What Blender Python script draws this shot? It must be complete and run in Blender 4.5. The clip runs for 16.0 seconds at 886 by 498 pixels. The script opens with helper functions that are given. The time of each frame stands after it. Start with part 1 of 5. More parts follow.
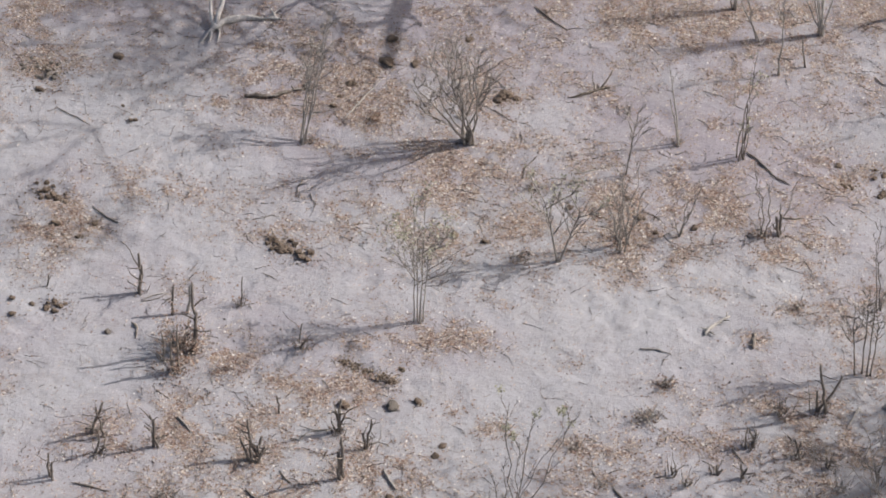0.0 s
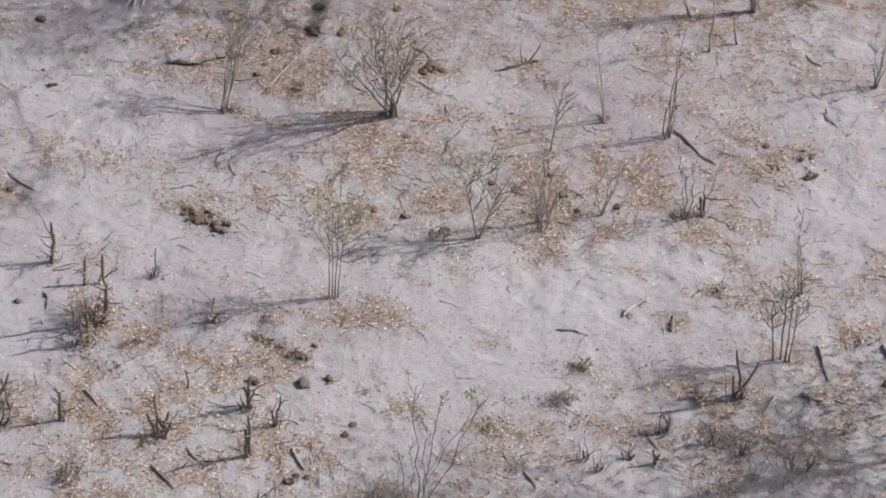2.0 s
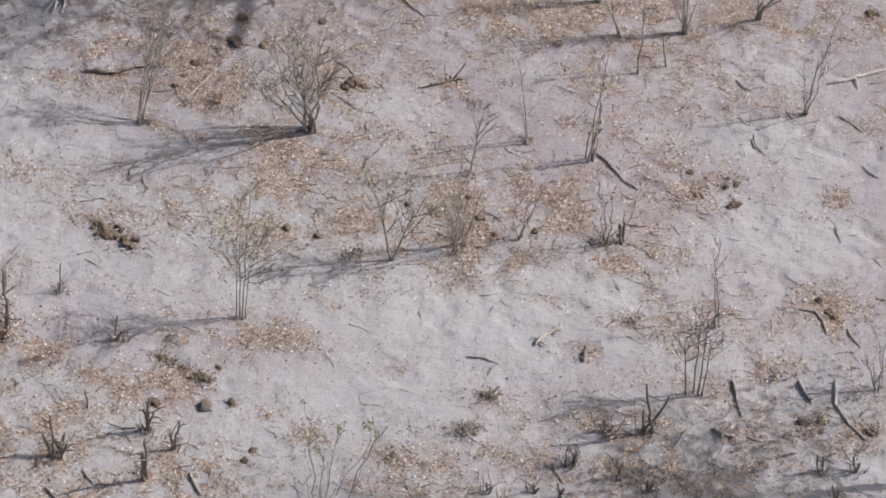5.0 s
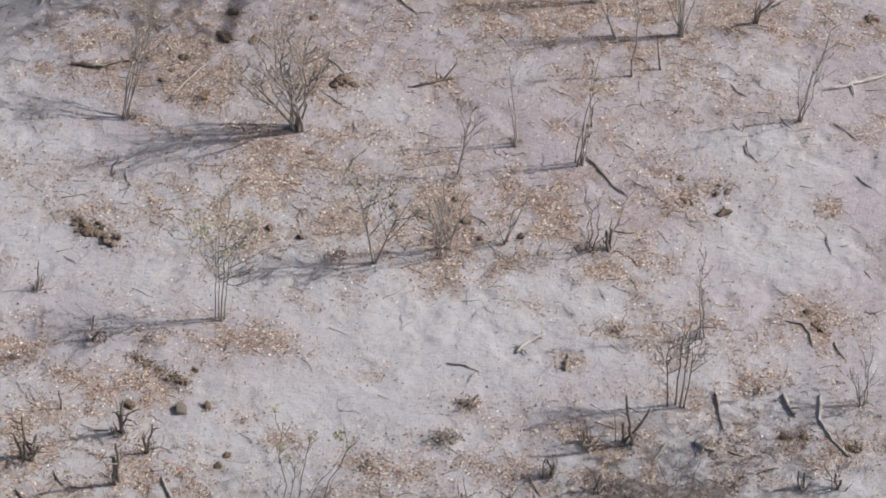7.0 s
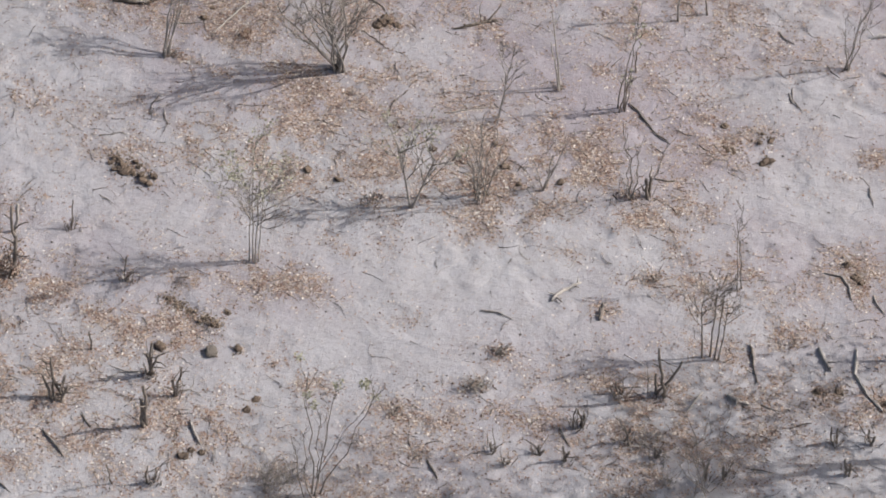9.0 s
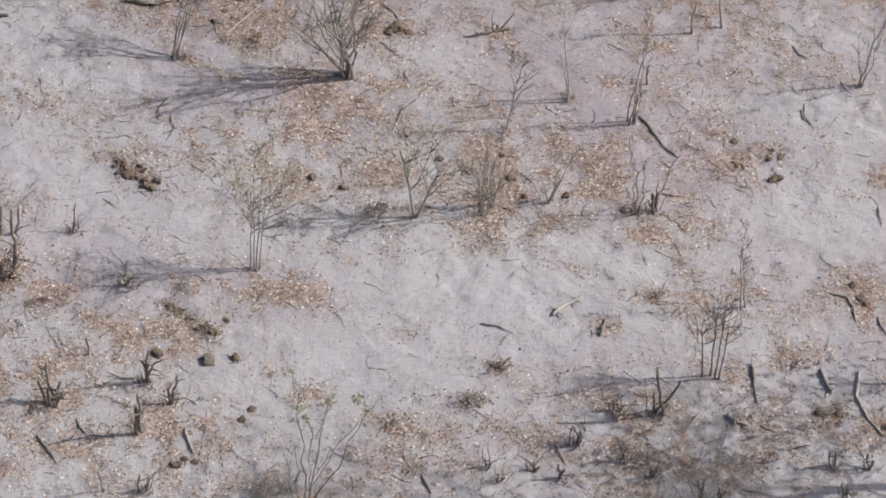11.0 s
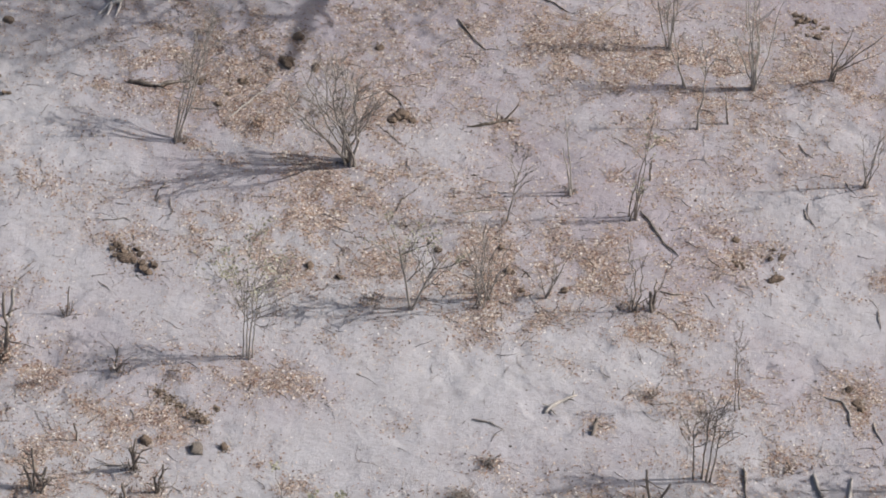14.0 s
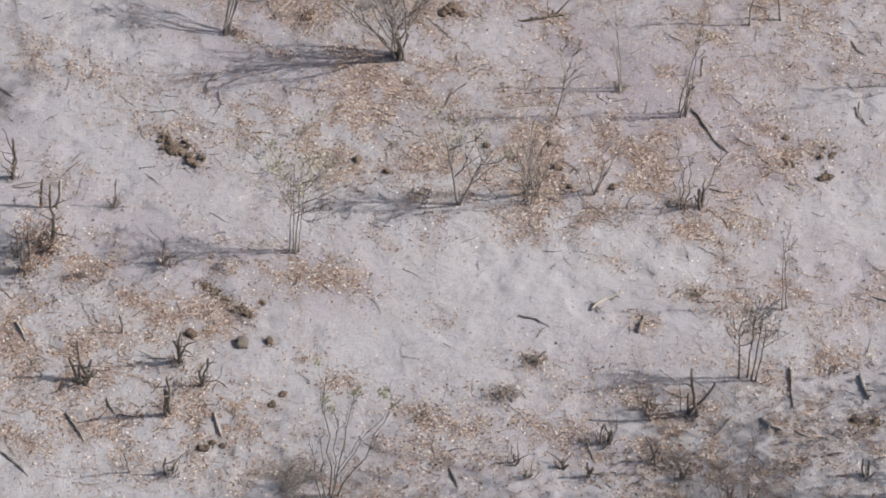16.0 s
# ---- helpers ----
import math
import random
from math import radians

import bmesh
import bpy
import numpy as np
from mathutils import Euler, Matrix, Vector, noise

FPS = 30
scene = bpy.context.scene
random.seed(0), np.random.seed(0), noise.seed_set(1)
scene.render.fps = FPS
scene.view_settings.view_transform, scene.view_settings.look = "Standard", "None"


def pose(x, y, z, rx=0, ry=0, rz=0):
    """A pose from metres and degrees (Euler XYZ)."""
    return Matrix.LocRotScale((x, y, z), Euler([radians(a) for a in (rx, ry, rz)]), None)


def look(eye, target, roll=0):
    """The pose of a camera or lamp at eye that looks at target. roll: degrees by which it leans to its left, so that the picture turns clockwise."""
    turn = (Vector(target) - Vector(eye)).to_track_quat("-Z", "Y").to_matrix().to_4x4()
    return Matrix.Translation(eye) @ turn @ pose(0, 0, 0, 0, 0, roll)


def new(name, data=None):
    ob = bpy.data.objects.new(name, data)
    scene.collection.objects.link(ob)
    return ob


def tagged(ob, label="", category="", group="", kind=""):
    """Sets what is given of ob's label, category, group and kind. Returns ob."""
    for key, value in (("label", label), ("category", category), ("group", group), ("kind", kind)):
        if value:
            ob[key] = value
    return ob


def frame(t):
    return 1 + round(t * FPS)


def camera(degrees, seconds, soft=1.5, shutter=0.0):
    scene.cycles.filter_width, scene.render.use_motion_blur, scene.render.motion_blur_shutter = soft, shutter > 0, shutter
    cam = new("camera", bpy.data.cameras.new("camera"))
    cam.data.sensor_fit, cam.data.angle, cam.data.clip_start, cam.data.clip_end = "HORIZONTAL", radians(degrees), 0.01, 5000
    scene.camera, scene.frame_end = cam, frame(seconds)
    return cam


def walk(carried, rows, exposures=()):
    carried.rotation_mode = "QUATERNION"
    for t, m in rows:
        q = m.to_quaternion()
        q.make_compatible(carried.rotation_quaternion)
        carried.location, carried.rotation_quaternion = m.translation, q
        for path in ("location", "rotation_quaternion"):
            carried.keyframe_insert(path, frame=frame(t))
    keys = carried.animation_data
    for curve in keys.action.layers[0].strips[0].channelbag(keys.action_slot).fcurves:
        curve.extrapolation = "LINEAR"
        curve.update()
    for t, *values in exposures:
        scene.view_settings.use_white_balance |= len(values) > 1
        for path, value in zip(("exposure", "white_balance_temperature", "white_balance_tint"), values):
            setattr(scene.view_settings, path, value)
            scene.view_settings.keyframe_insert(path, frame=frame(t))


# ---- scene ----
cam = camera(15.5, 16.0, soft=1.8)
PATH = [
    (0, (0.637, -49.789, 43.865), (0.593, -48.296, 42.535), 3.1),
    (0.5, (0.933, -49.473, 43.877), (0.893, -47.987, 42.539), 3.5),
    (1, (1.212, -49.188, 43.932), (1.176, -47.711, 42.584), 3.9),
    (1.5, (1.528, -48.886, 43.939), (1.493, -47.416, 42.583), 4.2),
    (2, (1.865, -48.623, 43.917), (1.834, -47.154, 42.56), 4.6),
    (2.5, (2.142, -48.337, 43.933), (2.116, -46.869, 42.576), 5.0),
    (3, (2.434, -48.05, 43.941), (2.409, -46.583, 42.582), 5.3),
    (3.5, (2.692, -47.801, 43.921), (2.667, -46.335, 42.561), 5.6),
    (4, (2.944, -47.506, 43.937), (2.917, -46.041, 42.575), 5.7),
    (4.5, (3.211, -47.268, 43.926), (3.183, -45.805, 42.562), 5.9),
    (5, (3.466, -47.0, 43.941), (3.436, -45.542, 42.573), 6.1),
    (7.3, (4.609, -45.657, 44.141), (4.551, -44.222, 42.75), 6.6),
    (7.5, (4.7, -45.585, 44.147), (4.638, -44.153, 42.753), 6.6),
    (8, (4.91, -45.379, 44.175), (4.838, -43.956, 42.771), 6.6),
    (8.5, (5.133, -45.113, 44.265), (5.05, -43.705, 42.847), 6.5),
    (9, (5.43, -44.911, 44.356), (5.329, -43.516, 42.926), 6.2),
    (9.2, (5.545, -44.849, 44.371), (5.437, -43.458, 42.938), 6.0),
    (11.3, (6.509, -43.836, 44.76), (6.37, -42.46, 43.316), 6.5),
    (11.5, (6.566, -43.724, 44.77), (6.426, -42.346, 43.328), 6.6),
    (12, (6.711, -43.53, 44.866), (6.57, -42.148, 43.428), 6.8),
    (12.5, (6.858, -43.346, 44.946), (6.713, -41.958, 43.513), 7.1),
    (13, (6.99, -43.192, 45.046), (6.84, -41.8, 43.618), 7.2),
    (13.5, (7.114, -43.078, 45.148), (6.954, -41.684, 43.722), 7.1),
    (14, (7.199, -42.954, 45.234), (7.028, -41.564, 43.806), 7.0),
    (14.5, (7.314, -42.838, 45.302), (7.132, -41.462, 43.862), 6.7),
    (15, (7.408, -42.699, 45.32), (7.22, -41.34, 43.864), 6.6),
    (15.5, (7.46, -42.647, 45.327), (7.266, -41.303, 43.858), 6.5),
    (16, (7.538, -42.594, 45.346), (7.341, -41.264, 43.865), 6.5),
]
walk(cam, [(t, look(eye, target, roll)) for t, eye, target, roll in PATH])

# ---- light ----
SUN_ELEVATION, SUN_AZIMUTH = 38.0, 20.0      # degrees above the ground, degrees from +x towards +y
world = bpy.data.worlds.new("sky")
world.use_nodes = True
scene.world = world
sky = world.node_tree.nodes.new("ShaderNodeTexSky")
sky.sky_type, sky.sun_disc = "NISHITA", False
sky.sun_elevation, sky.sun_rotation = radians(SUN_ELEVATION), radians(90 - SUN_AZIMUTH)
sky.dust_density, sky.ozone_density = 4.5, 0.85
backing = world.node_tree.nodes["Background"]
world.node_tree.links.new(sky.outputs["Color"], backing.inputs["Color"])
backing.inputs["Strength"].default_value = 0.098
sun_data = bpy.data.lights.new("sun", "SUN")
sun_data.energy, sun_data.angle, sun_data.color = 3.74, radians(0.55), (0.99, 0.966, 0.958)
sun = new("sun", sun_data)
a, e = radians(SUN_AZIMUTH), radians(SUN_ELEVATION)
sun.matrix_world = look((60 * math.cos(a) * math.cos(e), 60 * math.sin(a) * math.cos(e), 60 * math.sin(e)), (0, 0, 0))


# ---- materials ----
def material(name, rough=0.9):
    m = bpy.data.materials.new(name)
    m.use_nodes = True
    b = m.node_tree.nodes["Principled BSDF"]
    b.inputs["Roughness"].default_value = rough
    b.inputs["Specular IOR Level"].default_value = 0.2
    return m, m.node_tree.nodes, m.node_tree.links, b


def noise_at(n, l, scale, detail=4.0, source=None, rough=0.55):
    t = n.new("ShaderNodeTexNoise")
    t.inputs["Scale"].default_value, t.inputs["Detail"].default_value, t.inputs["Roughness"].default_value = scale, detail, rough
    if source is not None:
        l.new(source, t.inputs["Vector"])
    return t.outputs["Fac"]


def ramp(n, l, value, stops):
    r = n.new("ShaderNodeValToRGB")
    r.color_ramp.elements[0].position, r.color_ramp.elements[0].color = stops[0][0], (*stops[0][1], 1)
    r.color_ramp.elements[1].position, r.color_ramp.elements[1].color = stops[-1][0], (*stops[-1][1], 1)
    for p, c in stops[1:-1]:
        r.color_ramp.elements.new(p).color = (*c, 1)
    l.new(value, r.inputs["Fac"])
    return r.outputs["Color"]


def mixed(n, l, how, fac, one, two):
    x = n.new("ShaderNodeMix")
    x.data_type, x.blend_type = "RGBA", how
    for socket, v in ((x.inputs[0], fac), (x.inputs[6], one), (x.inputs[7], two)):
        if isinstance(v, (float, int)):
            socket.default_value = v
        elif isinstance(v, tuple):
            socket.default_value = (*v, 1)
        else:
            l.new(v, socket)
    return x.outputs[2]


def bump(n, l, b, height, strength, distance):
    u = n.new("ShaderNodeBump")
    u.inputs["Strength"].default_value, u.inputs["Distance"].default_value = strength, distance
    l.new(height, u.inputs["Height"])
    l.new(u.outputs["Normal"], b.inputs["Normal"])


def sand_material():
    m, n, l, b = material("dry_grey_sand", 0.95)
    where = n.new("ShaderNodeTexCoord").outputs["Object"]
    broad = noise_at(n, l, 0.35, 4, where)
    middle = noise_at(n, l, 1.6, 6, where, 0.66)
    small = noise_at(n, l, 7.0, 6, where, 0.7)
    fine = noise_at(n, l, 48.0, 4, where, 0.75)

    def stored(name):
        at = n.new("ShaderNodeAttribute")
        at.attribute_name = name
        return at.outputs["Fac"]

    def times(one, two, plus=0.0):
        x = n.new("ShaderNodeMath")
        x.operation, x.use_clamp = "MULTIPLY_ADD", True
        l.new(one, x.inputs[0])
        l.new(two, x.inputs[1])
        x.inputs[2].default_value = plus
        return x.outputs[0]

    # pale grey sand, mixed with a darker mauve tone by the stored share
    pale = ramp(n, l, broad, [(0.32, (0.462, 0.453, 0.470)), (0.68, (0.492, 0.487, 0.506))])
    mauve = ramp(n, l, broad, [(0.32, (0.380, 0.347, 0.378)), (0.68, (0.430, 0.398, 0.430))])
    c = mixed(n, l, "MIX", stored("mauve"), pale, mauve)
    c = mixed(n, l, "MULTIPLY", 0.6, c, ramp(n, l, middle, [(0.3, (0.84, 0.81, 0.79)), (0.5, (0.98, 0.97, 0.96)), (0.72, (1.0, 1.0, 1.0))]))
    c = mixed(n, l, "MULTIPLY", 0.5, c, ramp(n, l, small, [(0.3, (0.68, 0.64, 0.60)), (0.5, (1.0, 0.99, 0.98)), (0.72, (1.0, 1.0, 1.0))]))
    c = mixed(n, l, "MULTIPLY", 0.26, c, ramp(n, l, fine, [(0.3, (0.66, 0.63, 0.60)), (0.6, (1.0, 1.0, 1.0))]))
    # leaf dust and crumbled straw between the fallen leaves, browner humus where they lie thickest
    litter_here = stored("litter")
    dust = noise_at(n, l, 11.0, 6, where, 0.8)
    humus = noise_at(n, l, 3.1, 5, where, 0.7)
    c = mixed(n, l, "MIX", times(litter_here, ramp(n, l, dust, [(0.38, (0.08, 0.08, 0.08)), (0.62, (0.75, 0.75, 0.75))])), c,
              ramp(n, l, fine, [(0.33, (0.225, 0.165, 0.14)), (0.5, (0.36, 0.29, 0.25)), (0.66, (0.55, 0.475, 0.42))]))
    c = mixed(n, l, "MIX", times(litter_here, ramp(n, l, humus, [(0.47, (0.0, 0.0, 0.0)), (0.66, (0.9, 0.9, 0.9))])), c, (0.20, 0.138, 0.112))
    l.new(c, b.inputs["Base Color"])
    ripples = noise_at(n, l, 17.0, 4, where, 0.65)
    height = small
    for layer, share in ((ripples, 0.45), (fine, 0.22)):
        add = n.new("ShaderNodeMath")
        add.operation = "MULTIPLY_ADD"
        l.new(layer, add.inputs[0])
        add.inputs[1].default_value = share
        l.new(height, add.inputs[2])
        height = add.outputs[0]
    bump(n, l, b, height, 0.6, 0.045)
    return m


def bark_material(name, dark, light, grain=30.0, rough=0.9):
    m, n, l, b = material(name, rough)
    where = n.new("ShaderNodeTexCoord").outputs["Object"]
    stretch = n.new("ShaderNodeMapping")
    stretch.inputs["Scale"].default_value = (1, 1, 0.25)
    l.new(where, stretch.inputs["Vector"])
    g = noise_at(n, l, grain, 5, stretch.outputs["Vector"], 0.65)
    p = noise_at(n, l, 3.0, 2, where)
    c = ramp(n, l, g, [(0.3, dark), (0.68, light)])
    c = mixed(n, l, "MULTIPLY", 0.6, c, ramp(n, l, p, [(0.3, (0.6, 0.58, 0.55)), (0.65, (1.1, 1.08, 1.05))]))
    l.new(c, b.inputs["Base Color"])
    bump(n, l, b, g, 0.6, 0.008)
    return m


def island_material(name, stops, rough=0.8):
    m, n, l, b = material(name, rough)
    g = n.new("ShaderNodeNewGeometry").outputs["Random Per Island"]
    c = ramp(n, l, g, stops)
    where = n.new("ShaderNodeTexCoord").outputs["Object"]
    c = mixed(n, l, "MULTIPLY", 0.4, c, ramp(n, l, noise_at(n, l, 60.0, 2, where), [(0.3, (0.6, 0.55, 0.5)), (0.6, (1, 1, 1))]))
    l.new(c, b.inputs["Base Color"])
    return m


def dung_material(name, dark, light):
    m, n, l, b = material(name, 0.95)
    where = n.new("ShaderNodeTexCoord").outputs["Object"]
    info = n.new("ShaderNodeObjectInfo").outputs["Random"]
    g = noise_at(n, l, 22.0, 6, where, 0.75)
    c = ramp(n, l, g, [(0.35, dark), (0.72, light)])
    c = mixed(n, l, "MULTIPLY", 0.7, c, ramp(n, l, info, [(0.0, (0.7, 0.69, 0.68)), (1.0, (1.15, 1.1, 1.04))]))
    l.new(c, b.inputs["Base Color"])
    bump(n, l, b, g, 0.9, 0.02)
    return m


SAND = sand_material()
BARK = bark_material("grey_brown_bark", (0.17, 0.147, 0.133), (0.38, 0.335, 0.30))
DARK_BARK = bark_material("weathered_dark_bark", (0.115, 0.098, 0.086), (0.37, 0.32, 0.28))
LOG_BARK = bark_material("rotten_log_bark", (0.075, 0.063, 0.055), (0.33, 0.28, 0.235), 18.0)
PALE_WOOD = bark_material("bleached_dead_wood", (0.345, 0.315, 0.285), (0.61, 0.57, 0.525))
WHITE_WOOD = bark_material("sun_whitened_dead_wood", (0.40, 0.375, 0.36), (0.74, 0.71, 0.69))
GREY_WOOD = bark_material("grey_dead_wood", (0.255, 0.23, 0.212), (0.50, 0.46, 0.425))
DUNG = dung_material("old_fibrous_dung", (0.10, 0.078, 0.064), (0.35, 0.27, 0.21))
GREY_DUNG = dung_material("sun_bleached_dung", (0.15, 0.133, 0.118), (0.32, 0.285, 0.25))
DRY_LEAF = island_material("dry_fallen_leaves", [(0.0, (0.135, 0.088, 0.07)), (0.34, (0.325, 0.205, 0.155)), (0.55, (0.485, 0.348, 0.27)), (0.78, (0.605, 0.482, 0.385)), (0.9, (0.74, 0.645, 0.55)), (1.0, (0.95, 0.92, 0.86))])
GREEN_LEAF = island_material("pale_green_leaves", [(0.0, (0.20, 0.195, 0.13)), (0.5, (0.36, 0.35, 0.25)), (1.0, (0.54, 0.525, 0.41))], 0.6)
STRAW = island_material("dry_straw", [(0.0, (0.22, 0.17, 0.125)), (0.5, (0.45, 0.37, 0.28)), (1.0, (0.68, 0.60, 0.49))])
CHAFF = island_material("crumbled_leaf_chaff", [(0.0, (0.13, 0.10, 0.09)), (0.35, (0.31, 0.255, 0.225)), (0.65, (0.46, 0.40, 0.36)), (0.9, (0.64, 0.585, 0.54)), (1.0, (0.86, 0.83, 0.79))], 0.9)
TWIG = island_material("loose_dry_twigs", [(0.0, (0.09, 0.075, 0.065)), (0.5, (0.24, 0.20, 0.17)), (1.0, (0.52, 0.47, 0.42))], 0.9)
DUNG_FIBRE = island_material("crumbled_dung_fibre", [(0.0, (0.14, 0.108, 0.085)), (0.6, (0.31, 0.245, 0.19)), (1.0, (0.50, 0.41, 0.32))], 0.95)
CRUMB = island_material("sand_crumbs", [(0.0, (0.16, 0.135, 0.12)), (0.5, (0.33, 0.295, 0.28)), (1.0, (0.46, 0.43, 0.41))], 0.95)


# ---- ground shape ----
def lattice(x, y, seed):
    """Smooth random values between 0 and 1 over the plane."""
    x, y = np.asarray(x, float), np.asarray(y, float)
    xi, yi = np.floor(x).astype(np.int64), np.floor(y).astype(np.int64)
    fx, fy = x - xi, y - yi
    fx, fy = fx * fx * (3 - 2 * fx), fy * fy * (3 - 2 * fy)

    def corner(i, j):
        h = (i * 374761393 + j * 668265263 + seed * 982451653) & 0xFFFFFFFF
        h = ((h ^ (h >> 13)) * 1274126177) & 0xFFFFFFFF
        return ((h ^ (h >> 16)) & 0xFFFFFF) / float(0xFFFFFF)

    low = corner(xi, yi) * (1 - fx) + corner(xi + 1, yi) * fx
    high = corner(xi, yi + 1) * (1 - fx) + corner(xi + 1, yi + 1) * fx
    return low * (1 - fy) + high * fy


def turned(x, y, degrees, size):
    c, d = math.cos(radians(degrees)) / size, math.sin(radians(degrees)) / size
    return x * c - y * d, x * d + y * c


def cloud(x, y, degrees, size, seed, layers=3):
    """Layered smooth randomness, each layer turned against the last so that no grid shows."""
    out, share, total = 0.0, 1.0, 0.0
    for k in range(layers):
        wx, wy = turned(x, y, degrees + 23 + 41 * k, size * 1.9)
        bend = size * 0.7 * (lattice(wx, wy, seed + 50 + k) - 0.5)
        out = out + share * lattice(*turned(x + bend, y - bend, degrees + 37 * k, size), seed + k)
        total, share, size = total + share, share * 0.6, size * 0.47
    return out / total


def ground_z(x, y):
    z = 0.0
    for degrees, size, height, seed in ((0, 5.0, 0.10, 3), (31, 1.6, 0.036, 5), (57, 0.55, 0.023, 8), (14, 0.25, 0.021, 11), (73, 0.135, 0.013, 13)):
        z = z + height * (lattice(*turned(x, y, degrees, size), seed) - 0.5)
    # shallow round tracks pressed into the sand
    u, v = lattice(*turned(x, y, 40, 0.9), 21), lattice(*turned(x, y, 22, 0.36), 23)
    return z - 0.029 * np.clip((u - 0.5) * 5, 0, 1) * np.clip((v - 0.5) * 5, 0, 1)


PATCHES = []


def leaf_patch(x, y, rx, ry, amount):
    PATCHES.append((x, y, rx, ry, amount))


BARE = []


def bare_patch(x, y, rx, ry, amount):
    """Trodden, wind-swept sand."""
    BARE.append((x, y, rx, ry, amount))


def bare(x, y):
    keep = 1.0
    for px, py, rx, ry, amount in BARE:
        keep = keep * (1 - amount * np.exp(-(((x - px) / rx) ** 2 + ((y - py) / ry) ** 2) ** 1.5))
    return 1 - keep


def litter(x, y):
    """How thickly fallen leaves lie at a place, 0 to 1."""
    d = (0.018 + 0.38 * np.clip(cloud(x, y, 12, 1.7, 31) * 3.2 - 1.5, 0, 1)) * (1 - 0.9 * bare(x, y))
    for px, py, rx, ry, amount in PATCHES:
        d = d + 1.22 * amount * np.exp(-(((x - px) / rx) ** 2 + ((y - py) / ry) ** 2))
    clump = np.clip(cloud(x, y, 25, 0.42, 61, 4) * 4.0 - 1.4, 0, 1.6)
    return np.clip(d * (0.12 + 1.1 * clump), 0, 1)


def mauve_share(x, y):
    """Share of the darker mauve tone: rises to the far side, less in bare patches."""
    far = np.clip((y + 0.25 * x + 1.0) / 5.0, 0, 1)
    return np.clip((0.14 + 0.6 * far + 1.5 * (cloud(x, y, 5, 2.2, 91, 4) - 0.5)) * (1 - 0.85 * bare(x, y)), 0, 1)


bare_patch(-6.6, 0.6, 1.6, 1.3, 0.9)
bare_patch(-5.2, -1.4, 0.9, 0.8, 0.85)
bare_patch(-7.2, 2.6, 1.2, 0.8, 0.8)
bare_patch(8.5, 3.9, 1.7, 0.8, 0.8)
bare_patch(9.6, 1.2, 1.6, 1.2, 0.85)
bare_patch(8.5, 6.5, 1.2, 0.6, 0.6)
bare_patch(2.3, -4.4, 1.8, 0.9, 0.85)
bare_patch(0.4, -5.6, 0.9, 1.2, 0.8)
bare_patch(-0.6, -4.6, 1.0, 0.5, 0.5)
bare_patch(-4.4, -4.9, 0.9, 0.35, 0.8)
bare_patch(-7.2, -4.6, 1.6, 1.0, 0.85)
bare_patch(3.3, -2.4, 1.4, 0.9, 0.6)
bare_patch(1.6, -2.2, 1.4, 0.7, 0.7)
bare_patch(5.2, -0.7, 1.3, 0.4, 0.5)
bare_patch(6.9, 4.0, 1.2, 0.5, 0.6)
bare_patch(0.9, 3.8, 1.0, 0.5, 0.5)
bare_patch(-2.8, -2.2, 1.1, 0.8, 0.7)
bare_patch(-3.0, -3.4, 1.0, 0.3, 0.6)
bare_patch(7.2, -0.3, 1.0, 0.5, 0.5)
bare_patch(4.3, 5.4, 0.9, 0.4, 0.5)
bare_patch(-5.9, 1.3, 1.4, 0.9, 0.85)
bare_patch(-9.3, 5.3, 1.2, 0.8, 0.6)
bare_patch(-8.3, 3.7, 1.9, 1.5, 0.9)
bare_patch(-10.0, 1.8, 1.3, 0.9, 0.7)
bare_patch(-7.0, 5.6, 1.2, 0.8, 0.6)
bare_patch(8.9, 4.5, 1.7, 0.8, 0.8)
bare_patch(9.5, 1.9, 1.8, 0.9, 0.85)
bare_patch(7.7, 1.2, 0.9, 0.5, 0.7)
bare_patch(5.6, -1.1, 0.9, 0.5, 0.5)
bare_patch(-2.6, 2.9, 0.6, 0.4, 0.6)
bare_patch(-0.7, -1.4, 0.9, 0.5, 0.5)

leaf_patch(-3.69, 4.63, 1.4, 1.1, 1.0)
leaf_patch(-2.63, 3.89, 0.6, 0.7, 0.7)
leaf_patch(-0.99, 1.83, 1.4, 0.9, 0.45)
leaf_patch(-0.14, 4.27, 0.7, 0.5, 0.4)
leaf_patch(3.29, 0.79, 1.5, 1.0, 0.85)
leaf_patch(4.65, 1.33, 0.9, 0.8, 0.4)
leaf_patch(2.21, 4.78, 0.7, 0.4, 0.35)
leaf_patch(3.88, 7.40, 1.6, 0.9, 0.5)
leaf_patch(7.25, 8.03, 1.5, 0.7, 0.35)
leaf_patch(7.82, 2.72, 1.0, 0.7, 0.35)
leaf_patch(10.20, -0.65, 0.7, 0.7, 0.6)
leaf_patch(6.35, 0.40, 1.0, 0.7, 0.3)
leaf_patch(-0.87, -2.97, 1.0, 0.35, 0.5)
leaf_patch(-1.63, -0.28, 1.3, 0.8, 0.35)
leaf_patch(-2.44, -4.86, 0.6, 0.5, 0.5)
leaf_patch(-5.00, -4.32, 0.7, 0.5, 0.4)
leaf_patch(-2.43, -4.83, 0.7, 0.7, 0.45)
leaf_patch(-6.66, -6.67, 0.8, 0.6, 0.4)
leaf_patch(-4.87, -6.33, 0.7, 0.4, 0.35)
leaf_patch(-4.10, -6.55, 0.7, 0.5, 0.5)
leaf_patch(-1.83, -6.76, 0.8, 0.6, 0.4)
leaf_patch(-1.01, -3.25, 1.3, 0.4, 0.4)
